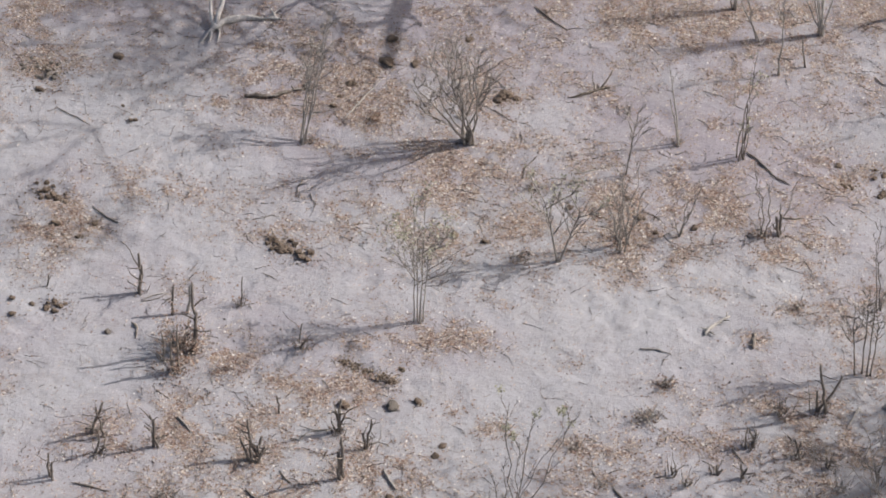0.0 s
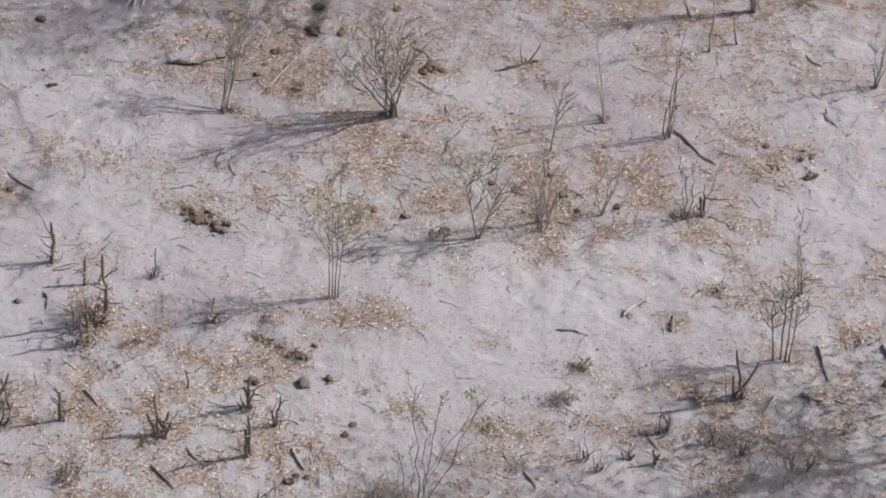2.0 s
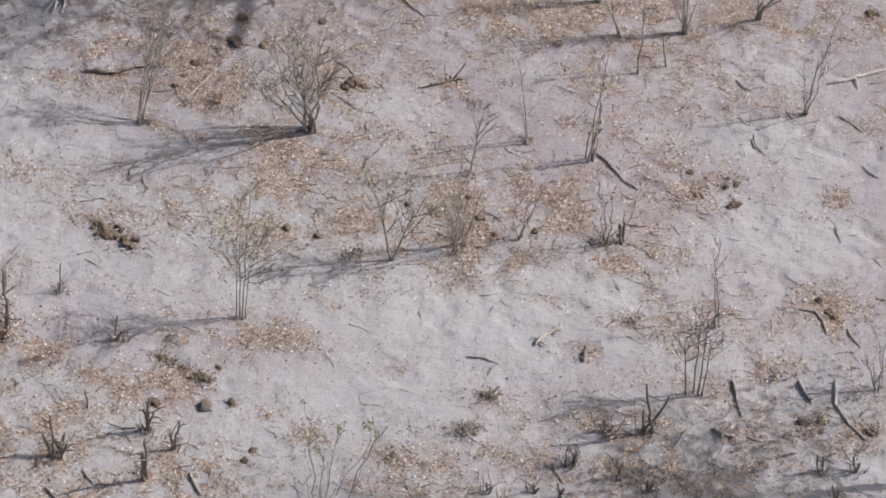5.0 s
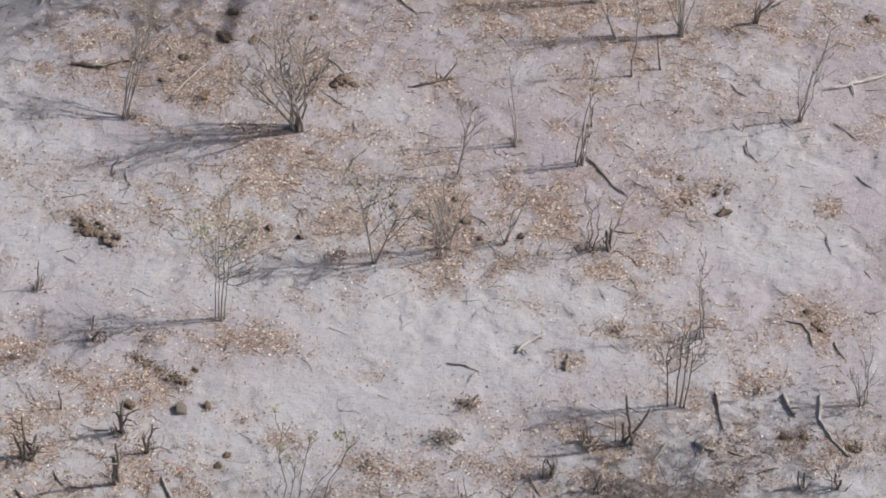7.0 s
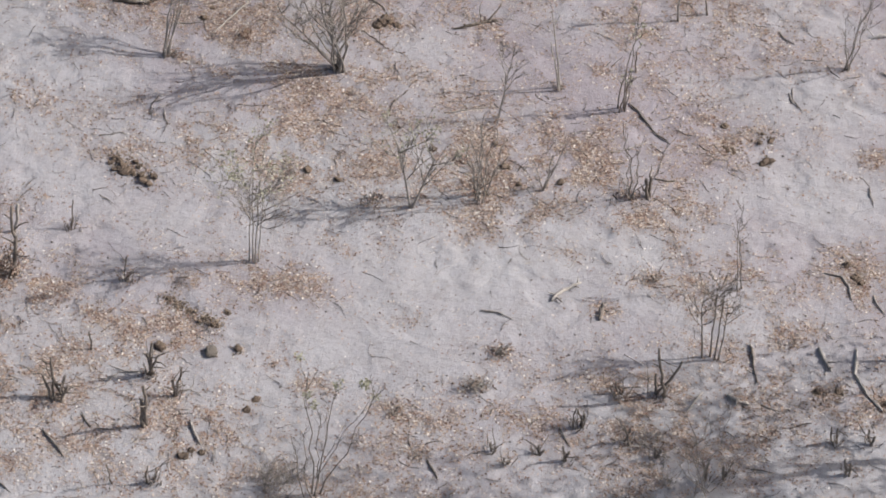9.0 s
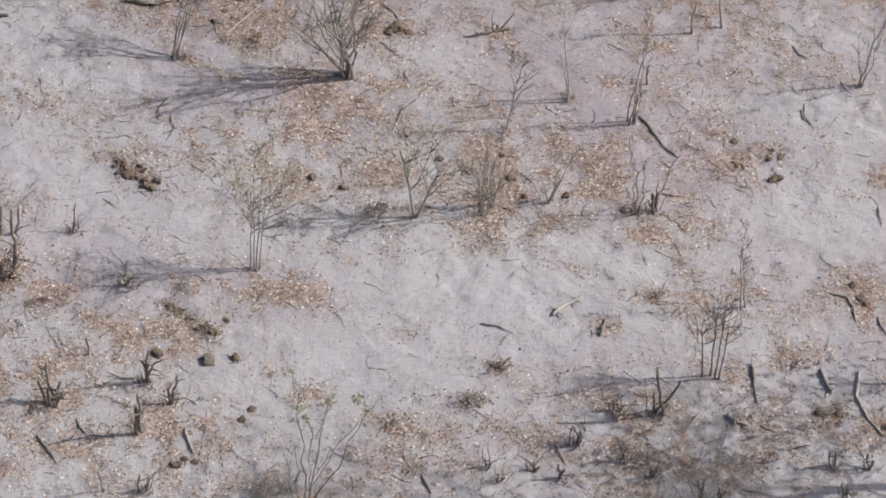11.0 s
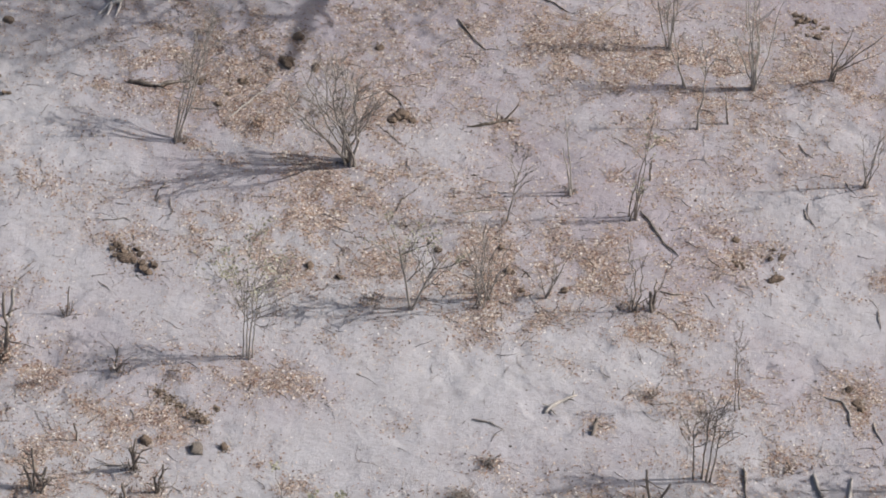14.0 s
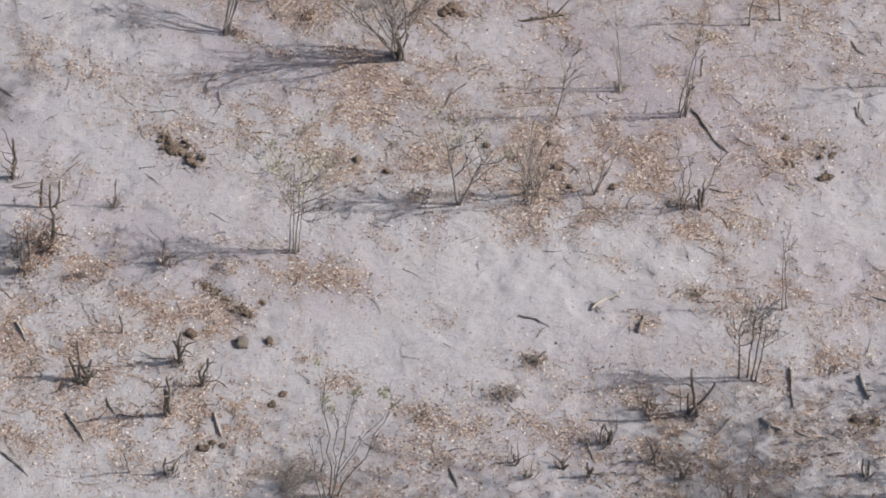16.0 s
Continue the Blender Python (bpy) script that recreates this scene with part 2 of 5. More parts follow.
leaf_patch(7.10, -4.64, 2.0, 1.0, 0.3)
leaf_patch(-4.51, -6.00, 1.2, 0.6, 0.35)
leaf_patch(-1.27, -6.95, 0.8, 0.6, 0.35)
leaf_patch(0.67, -7.97, 1.1, 0.6, 0.4)
leaf_patch(4.78, -5.68, 2.0, 0.9, 0.27)
leaf_patch(7.18, -5.23, 1.6, 1.2, 0.28)
leaf_patch(-8.33, -0.51, 0.7, 0.9, 0.6)
leaf_patch(-9.70, 4.52, 0.9, 0.6, 0.5)
leaf_patch(-10.55, 6.01, 0.9, 0.9, 0.5)
leaf_patch(7.48, -1.40, 1.2, 0.6, 0.3)
leaf_patch(7.52, 2.45, 0.8, 0.5, 0.3)
leaf_patch(-1.09, 2.21, 1.3, 0.6, 0.4)
leaf_patch(-6.11, 0.46, 0.8, 0.6, 0.25)
leaf_patch(-5.00, -4.12, 0.8, 0.6, 0.45)
leaf_patch(10.52, -3.75, 0.9, 0.7, 0.4)
leaf_patch(-7.37, 0.84, 0.8, 0.6, 0.25)
leaf_patch(3.67, -4.18, 0.5, 0.3, 0.3)
leaf_patch(2.08, 5.47, 0.6, 0.5, 0.35)
leaf_patch(9.29, 3.29, 0.22, 0.16, 0.5)
leaf_patch(10.28, 2.86, 0.22, 0.16, 0.5)
leaf_patch(9.82, 2.09, 0.3, 0.12, 0.4)
leaf_patch(9.15, 1.46, 0.2, 0.1, 0.5)
leaf_patch(-0.39, 4.11, 0.25, 0.25, 0.7)
leaf_patch(-2.58, -4.99, 0.5, 0.3, 0.5)
leaf_patch(-4.95, 5.51, 6, 3, 0.16)
leaf_patch(4.69, 8.16, 6, 3, 0.24)
leaf_patch(1.65, 2.26, 5, 1.5, 0.12)
leaf_patch(7.17, -6.13, 4, 1.5, 0.13)
leaf_patch(-3.27, -7.28, 3, 2, 0.08)
leaf_patch(-5.96, 3.61, 0.34, 0.24, 0.45)
leaf_patch(-3.67, 2.47, 0.34, 0.24, 0.45)
leaf_patch(-5.24, -1.78, 0.34, 0.24, 0.45)
leaf_patch(-4.63, -0.35, 0.34, 0.24, 0.45)
leaf_patch(-2.23, 0.34, 0.34, 0.24, 0.45)
leaf_patch(-1.52, 0.22, 0.34, 0.24, 0.45)
leaf_patch(-1.24, 0.94, 0.34, 0.24, 0.45)
leaf_patch(-0.67, 1.43, 0.34, 0.24, 0.45)
leaf_patch(0.74, 2.83, 0.34, 0.24, 0.45)
leaf_patch(1.45, 6.59, 0.34, 0.24, 0.45)
leaf_patch(2.33, 6.05, 0.34, 0.24, 0.45)
leaf_patch(2.40, 4.67, 0.34, 0.24, 0.45)
leaf_patch(4.36, 6.64, 0.34, 0.24, 0.45)
leaf_patch(6.31, 7.04, 0.34, 0.24, 0.45)
leaf_patch(4.55, 4.01, 0.34, 0.24, 0.45)
leaf_patch(5.27, 5.33, 0.34, 0.24, 0.45)
leaf_patch(5.80, 4.12, 0.34, 0.24, 0.45)
leaf_patch(8.88, 8.33, 0.34, 0.24, 0.45)
leaf_patch(9.39, 8.03, 0.34, 0.24, 0.45)
leaf_patch(9.46, 5.26, 0.34, 0.24, 0.45)
leaf_patch(10.30, 2.62, 0.34, 0.24, 0.45)
leaf_patch(4.03, -0.25, 0.34, 0.24, 0.45)
leaf_patch(4.53, 0.67, 0.34, 0.24, 0.45)
leaf_patch(5.87, -0.04, 0.34, 0.24, 0.45)
leaf_patch(6.36, 0.33, 0.34, 0.24, 0.45)
leaf_patch(6.03, -1.80, 0.34, 0.24, 0.45)
leaf_patch(6.62, -2.11, 0.34, 0.24, 0.45)
leaf_patch(8.03, -0.65, 0.34, 0.24, 0.45)
leaf_patch(8.45, -0.53, 0.34, 0.24, 0.45)
leaf_patch(7.18, -3.01, 0.34, 0.24, 0.45)
leaf_patch(8.04, -3.13, 0.34, 0.24, 0.45)
leaf_patch(9.23, -2.45, 0.34, 0.24, 0.45)
leaf_patch(5.51, -2.56, 0.34, 0.24, 0.45)
leaf_patch(5.51, -4.52, 0.34, 0.24, 0.45)
leaf_patch(6.38, -4.70, 0.34, 0.24, 0.45)
leaf_patch(9.69, -3.69, 0.34, 0.24, 0.45)
leaf_patch(-4.91, -4.24, 0.34, 0.24, 0.45)
leaf_patch(-4.03, -6.00, 0.34, 0.24, 0.45)
leaf_patch(-3.42, -5.55, 0.34, 0.24, 0.45)
leaf_patch(-3.73, -4.79, 0.34, 0.24, 0.45)
leaf_patch(-2.05, -3.45, 0.34, 0.24, 0.45)
leaf_patch(-0.42, -5.30, 0.34, 0.24, 0.45)
leaf_patch(2.02, -5.88, 0.34, 0.24, 0.45)
leaf_patch(-1.60, -6.45, 0.34, 0.24, 0.45)
leaf_patch(-2.80, -6.64, 0.34, 0.24, 0.45)
leaf_patch(0.49, -5.60, 0.34, 0.24, 0.45)
leaf_patch(4.65, -1.31, 0.35, 0.25, 0.4)
leaf_patch(1.78, -3.59, 0.35, 0.25, 0.4)
leaf_patch(-0.12, -3.15, 0.35, 0.25, 0.4)
leaf_patch(-2.98, -7.03, 0.35, 0.25, 0.4)
leaf_patch(-6.95, -6.85, 0.35, 0.25, 0.4)
leaf_patch(-5.43, -5.31, 0.35, 0.25, 0.4)
leaf_patch(-9.10, -0.77, 0.35, 0.25, 0.4)
leaf_patch(-7.09, 0.51, 0.35, 0.25, 0.4)
leaf_patch(10.38, -0.75, 0.35, 0.4, 0.9)
leaf_patch(-8.33, -0.94, 0.4, 0.35, 0.8)
leaf_patch(-8.61, -0.19, 0.3, 0.5, 0.6)
leaf_patch(-2.48, -4.76, 0.32, 0.26, 0.8)
leaf_patch(-2.8, -5.12, 0.22, 0.15, 0.8)
leaf_patch(-3.4, -4.5, 0.5, 0.4, 0.2)
leaf_patch(-2.57, 3.45, 0.3, 0.22, 0.8)
leaf_patch(-0.5, 2.2, 0.9, 0.5, 0.6)
leaf_patch(3.4, 7.5, 2.0, 0.6, 0.45)
leaf_patch(-4.3, -6.9, 1.7, 1.1, 0.22)
leaf_patch(-3.4, -8.1, 1.8, 0.7, 0.32)
leaf_patch(-5.6, -8.3, 1.2, 0.6, 0.5)
leaf_patch(-6.3, -7.0, 1.0, 0.7, 0.2)
leaf_patch(-0.9, -7.0, 1.0, 0.6, 0.18)
leaf_patch(0.5, 0.2, 1.8, 0.8, 0.2)
leaf_patch(0.6, -1.5, 1.2, 0.5, 0.13)
leaf_patch(3.5, 0.9, 0.8, 0.5, 0.4)
leaf_patch(3.11, 0.87, 0.6, 0.5, 0.5)
leaf_patch(4.18, 1.27, 0.6, 0.4, 0.4)


class Sampled:
    """A field worked out once on a fine grid and read between its points."""

    def __init__(self, field, low=-13.0, high=13.5, step=0.035):
        self.low, self.step = low, step
        p = np.arange(low, high, step)
        self.grid = field(*np.meshgrid(p, p))

    def __call__(self, x, y):
        u, v = (np.asarray(x, float) - self.low) / self.step, (np.asarray(y, float) - self.low) / self.step
        top = len(self.grid) - 2
        i, j = np.clip(u.astype(int), 0, top), np.clip(v.astype(int), 0, top)
        fx, fy = np.clip(u - i, 0, 1), np.clip(v - j, 0, 1)
        g = self.grid
        return (g[j, i] * (1 - fx) + g[j, i + 1] * fx) * (1 - fy) + (g[j + 1, i] * (1 - fx) + g[j + 1, i + 1] * fx) * fy


leaves_at = Sampled(litter)
bare_at = Sampled(bare)
soil_at = Sampled(mauve_share)


def axis(low, high, step, reach):
    inner = list(np.arange(low, high + step / 2, step))
    grow, left, right = step, [low], [inner[-1]]
    while right[-1] < reach:
        grow *= 1.3
        right.append(right[-1] + grow)
        left.append(left[-1] - grow)
    return np.array(left[:0:-1] + inner + right[1:])


def build_ground():
    xs, ys = axis(-12.5, 13.0, 0.06, 1500), axis(-11.5, 12.5, 0.06, 1500)
    gx, gy = np.meshgrid(xs, ys)
    near = np.exp(-np.clip(np.maximum(abs(gx), abs(gy)) - 13, 0, None) / 4)
    gz = ground_z(gx, gy) * near
    co = np.stack([gx.ravel(), gy.ravel(), gz.ravel()], 1)
    nx, ny = len(xs), len(ys)
    i = (np.arange(ny - 1)[:, None] * nx + np.arange(nx - 1)[None]).ravel()
    quads = np.stack([i, i + 1, i + nx + 1, i + nx], 1)
    me = bpy.data.meshes.new("ground")
    me.vertices.add(len(co))
    me.vertices.foreach_set("co", co.ravel())
    me.loops.add(quads.size)
    me.loops.foreach_set("vertex_index", quads.ravel().astype(np.int32))
    me.polygons.add(len(quads))
    me.polygons.foreach_set("loop_start", np.arange(0, quads.size, 4, dtype=np.int32))
    me.polygons.foreach_set("use_smooth", np.ones(len(quads), bool))
    me.update(calc_edges=True)
    me.attributes.new("litter", "FLOAT", "POINT").data.foreach_set("value", (leaves_at(gx, gy) * near).ravel())
    me.attributes.new("mauve", "FLOAT", "POINT").data.foreach_set("value", soil_at(gx, gy).ravel())
    me.materials.append(SAND)
    tagged(new("ground", me), "pale grey trampled sand with shallow tracks", "ground", kind="structure")


build_ground()


# ---- builders ----
class Shape:
    """Gathers the points and faces of one mesh."""

    def __init__(self):
        self.verts, self.faces = [], []

    def tube(self, points, radii, sides=5):
        first, n = len(self.verts), len(points)
        for k, p in enumerate(points):
            d = (Vector(points[min(k + 1, n - 1)]) - Vector(points[max(k - 1, 0)]))
            d = d.normalized() if d.length > 1e-6 else Vector((0, 0, 1))
            u = d.cross(Vector((0.31, 0.95, 0.05)))
            u = u.normalized() if u.length > 0.05 else d.orthogonal().normalized()
            v = d.cross(u)
            for s in range(sides):
                w = 2 * math.pi * s / sides
                self.verts.append(Vector(p) + radii[k] * (math.cos(w) * u + math.sin(w) * v))
        for k in range(n - 1):
            for s in range(sides):
                a0, b0 = first + k * sides + s, first + k * sides + (s + 1) % sides
                self.faces.append((a0, b0, b0 + sides, a0 + sides))
        self.faces.append(tuple(first + s for s in range(sides - 1, -1, -1)))
        self.faces.append(tuple(first + (n - 1) * sides + s for s in range(sides)))

    def leaf(self, p, size, rng):
        a1, tilt = rng.uniform(0, 6.28), rng.uniform(-0.9, 0.9)
        u = Vector((math.cos(a1), math.sin(a1), 0.5 * math.sin(tilt)))
        v = Vector((-math.sin(a1), math.cos(a1), math.sin(tilt))) * 0.33
        f, p = len(self.verts), Vector(p)
        lift = Vector((0, 0, 0.14 * size))
        self.verts += [p, p + size * (0.45 * u + v) + lift, p + size * u, p + size * (0.45 * u - v) + lift]
        self.faces += [(f, f + 1, f + 2), (f, f + 2, f + 3)]

    def mesh(self, name, mat, smooth=True):
        me = bpy.data.meshes.new(name)
        me.from_pydata([tuple(v) for v in self.verts], [], self.faces)
        me.materials.append(mat)
        if smooth:
            me.polygons.foreach_set("use_smooth", [True] * len(me.polygons))
        me.update()
        return me


def part(name, shape, mat, parent, label="", kind="", smooth=True):
    ob = new(name, shape.mesh(name, mat, smooth))
    ob.parent = parent
    return tagged(ob, label, kind=kind)


def thing(name, x, y, label, category, group="", sink=0.01):
    ob = new(name)
    ob.empty_display_size = 0.1
    ob.location = (x, y, float(ground_z(x, y)) - sink)
    return tagged(ob, label, category, group)


def curve_points(rng, p0, p1, n, wobble, sag=0.0):
    """A slightly crooked line from p0 to p1; sag bows it outwards."""
    p0, p1 = Vector(p0), Vector(p1)
    span, out = (p1 - p0).length, [p0]
    off = Vector((0, 0, 0))
    for k in range(1, n):
        f = k / n
        off = off * 0.6 + Vector((rng.uniform(-1, 1), rng.uniform(-1, 1), rng.uniform(-0.5, 0.5))) * wobble * span
        out.append(p0.lerp(p1, f) + off * math.sin(math.pi * f) + Vector((0, 0, sag * span * math.sin(math.pi * f))))
    return out + [p1]


def grow(shape, rng, start, heading, length, radius, depth, tips, rise=0.25, fine=(1, 3)):
    """A twig with finer twigs on it; tips gathers where they end."""
    n = 4
    p, d, pts = Vector(start), heading.normalized(), [Vector(start)]
    for k in range(n):
        d = (d + Vector((rng.uniform(-1, 1), rng.uniform(-1, 1), rng.uniform(-1, 1))) * 0.17 + Vector((0, 0, rise * 0.3))).normalized()
        p = p + d * length / n
        pts.append(p.copy())
    shape.tube(pts, [radius * (1 - 0.75 * k / n) for k in range(n + 1)], 3)
    tips.append(pts[-1])
    if depth > 0:
        for k in range(rng.randint(*fine)):
            f = rng.randint(1, n - 1)
            side = Vector((rng.uniform(-1, 1), rng.uniform(-1, 1), rng.uniform(-0.3, 0.8)))
            grow(shape, rng, pts[f], d * 0.7 + side * 0.8, length * rng.uniform(0.35, 0.65), max(radius * 0.66, 0.004), depth - 1, tips, rise, fine)


def bush(label, x, y, tops, seed, r=0.017, twigs=6, reach=0.32, depth=1, leaf=0, low=0.35, mat=None, name="bush", category="bush",
         group="leafless bushes on the sand", width=0.07, wobble=0.022, leaf_size=0.06, rise=0.25, fork=0.0, leafy=0, clumps=0, fine=(1, 3)):
    """Stems from one root to each of tops (sideways offset, height, and forward offset where known), with twigs above the fraction low of each stem."""
    rng = random.Random(seed)
    mat = mat or BARK
    ob = thing(name, x, y, label, category, group)
    tips = []
    for dx, h, *dy in tops:
        foot = (rng.uniform(-1, 1) * width, rng.uniform(-1, 1) * width, -0.03)
        end = (dx, dy[0] if dy else rng.uniform(-0.08, 0.08) * h, h)
        if fork:
            knee = (foot[0] * 0.8 + dx * 0.06, foot[1] * 0.8, fork * rng.uniform(0.85, 1.15))
            pts = curve_points(rng, foot, knee, 4, wobble * 0.5) + curve_points(rng, knee, end, 4, wobble)[1:]
        else:
            pts = curve_points(rng, foot, end, 8, wobble)
        rr = r * rng.uniform(0.7, 1.15)
        s = Shape()
        s.tube(pts, [rr * (1.25 if k == 0 else 1 - 0.68 * k / 8) for k in range(9)], 6)
        stem = part("stem", s, mat, ob)
        for k in range(twigs if fine[0] > 1 else math.ceil(twigs * 0.7)):
            tw = Shape()
            f = rng.uniform(low, 0.97)
            i = min(int(f * 8), 7)
            at = pts[i].lerp(pts[i + 1], f * 8 - i)
            w = rng.uniform(0, 6.28)
            axis_dir = (pts[i + 1] - pts[i]).normalized()
            head = axis_dir * rng.uniform(0.8, 1.4) + Vector((math.cos(w), math.sin(w), 0)) * 0.8
            grow(tw, rng, at, head, reach * h * rng.uniform(0.5, 1.1) * (1.25 - 0.6 * f), max(rr * 0.46, 0.006), depth, tips, rise, fine)
            part("branch", tw, mat, stem)
    if clumps:
        tips = sorted(tips, key=lambda v: -v.z)[:len(tips) // 2]
        tips = [rng.choice(tips) for k in range(clumps)]
    if leaf:
        lv = Shape()
        for k in range(leaf):
            p = rng.choice(tips)
            if leafy > 0:
                p = max((rng.choice(tips) for q in range(leafy)), key=lambda v: v.z)
            lv.leaf(p + Vector((rng.uniform(-1, 1), rng.uniform(-1, 1), rng.uniform(-1, 1))) * 0.07, leaf_size * rng.uniform(0.6, 1.3), rng)
        part("foliage", lv, GREEN_LEAF, ob, "small pale green leaves", kind="stuff")
    return ob


def crowned(label, x, y, stems, seed, limbs=7, reach=0.9, r=0.022, depth=2, spread=0.9, low=0.55, mat=None, name="sapling", group="leafless bushes on the sand",
            leaf=0, leaf_size=0.055, leafy=3, fine=(2, 3), rise=0.25, twig_mat=None, slim=0.6):
    """A young tree: stems (foot x, foot y, top x, top y, height) that stay bare below and carry forked limbs above the fraction low."""
    rng = random.Random(seed)
    mat = mat or BARK
    ob = thing(name, x, y, label, name.replace("_", " "), group)
    tips = []
    for fx, fy, tx, ty, h in stems:
        pts = curve_points(rng, (fx, fy, -0.03), (tx, ty, h), 8, 0.008)
        rr = r * rng.uniform(0.8, 1.1)
        s = Shape()
        s.tube(pts, [rr * (1.25 if k == 0 else 1 - 0.07 * k) for k in range(9)], 6)
        stem = part("stem", s, mat, ob)
        turn = rng.uniform(0, 6.28)
        for k in range(limbs):
            f = low + (1 - low) * (k + 0.5) / limbs
            i = min(int(f * 8), 7)
            at = pts[i].lerp(pts[i + 1], f * 8 - i)
            w = turn + k * 2.4 + rng.uniform(-0.4, 0.4)
            head = Vector((math.cos(w) * spread, math.sin(w) * spread, rng.uniform(0.55, 1.1)))
            q = Shape()
            grow(q, rng, at, head, reach * rng.uniform(0.6, 1.1), rr * slim, depth, tips, rise, fine)
            part("branch", q, twig_mat or mat, stem)
    if leaf:
        lv = Shape()
        for k in range(leaf):
            p = max((rng.choice(tips) for q in range(leafy)), key=lambda v: v.z)
            lv.leaf(p + Vector((rng.uniform(-1, 1), rng.uniform(-1, 1), rng.uniform(-1, 1))) * 0.06, leaf_size * rng.uniform(0.6, 1.3), rng)
        part("foliage", lv, GREEN_LEAF, ob, "small pale green leaves", kind="stuff")
    return ob


def stump(label, x, y, tops, seed, r=0.028, stubs=2, spikes=0, dead=0, width=0.1, name="stump", mat=None):
    """Broken stems (sideways offset, height) on one root, with short stubs, a collar of spiky shoots and clinging dead leaves."""
    rng = random.Random(seed)
    mat = mat or DARK_BARK
    ob = thing(name, x, y, label, "stump", "browsed and broken stumps")
    for k, (dx, h) in enumerate(tops):
        foot = (rng.uniform(-1, 1) * width, rng.uniform(-1, 1) * width, -0.04)
        pts = curve_points(rng, foot, (dx, rng.uniform(-0.1, 0.1) * h, h), 6, 0.04)
        rr = r * rng.uniform(0.85, 1.2)
        s = Shape()
        s.tube(pts, [rr * q for q in (1.45, 1.08, 0.92, 1.02, 0.86, 0.92, 0.78)], 8)
        stem = part("stem", s, mat, ob)
        for j in range(stubs):
            i = rng.randint(2, 5)
            w = rng.uniform(0, 6.28)
            q = Shape()
            end = pts[i] + Vector((math.cos(w) * 0.2, math.sin(w) * 0.16, rng.uniform(-0.02, 0.2))) * rng.uniform(0.5, 2.1)
            q.tube(curve_points(rng, pts[i], end, 3, 0.12), [rr * 0.5, rr * 0.42, rr * 0.36, rr * 0.26], 5)
            part("stub", q, mat, stem)
    if spikes:
        s = Shape()
        for k in range(spikes):
            w, h = rng.uniform(0, 6.28), rng.uniform(0.1, 0.38)
            foot = Vector((math.cos(w), math.sin(w), 0)) * rng.uniform(0, 0.16) + Vector((0, 0, -0.02))
            end = foot + Vector((math.cos(w) * h * 0.32, math.sin(w) * h * 0.32, h))
            s.tube(curve_points(rng, foot, end, 3, 0.1), [0.008, 0.007, 0.005, 0.002], 3)
        part("shoot_collar", s, mat, ob, kind="stuff")
    if dead:
        s = Shape()
        for k in range(dead):
            w, d = rng.uniform(0, 6.28), abs(rng.gauss(0, 0.22))
            s.leaf((math.cos(w) * d, math.sin(w) * d, rng.uniform(0.0, 0.45) * math.exp(-d * 2)), rng.uniform(0.03, 0.065), rng)
        part("dead_foliage", s, DRY_LEAF, ob, "dry brown clinging leaves", kind="stuff")
    return ob


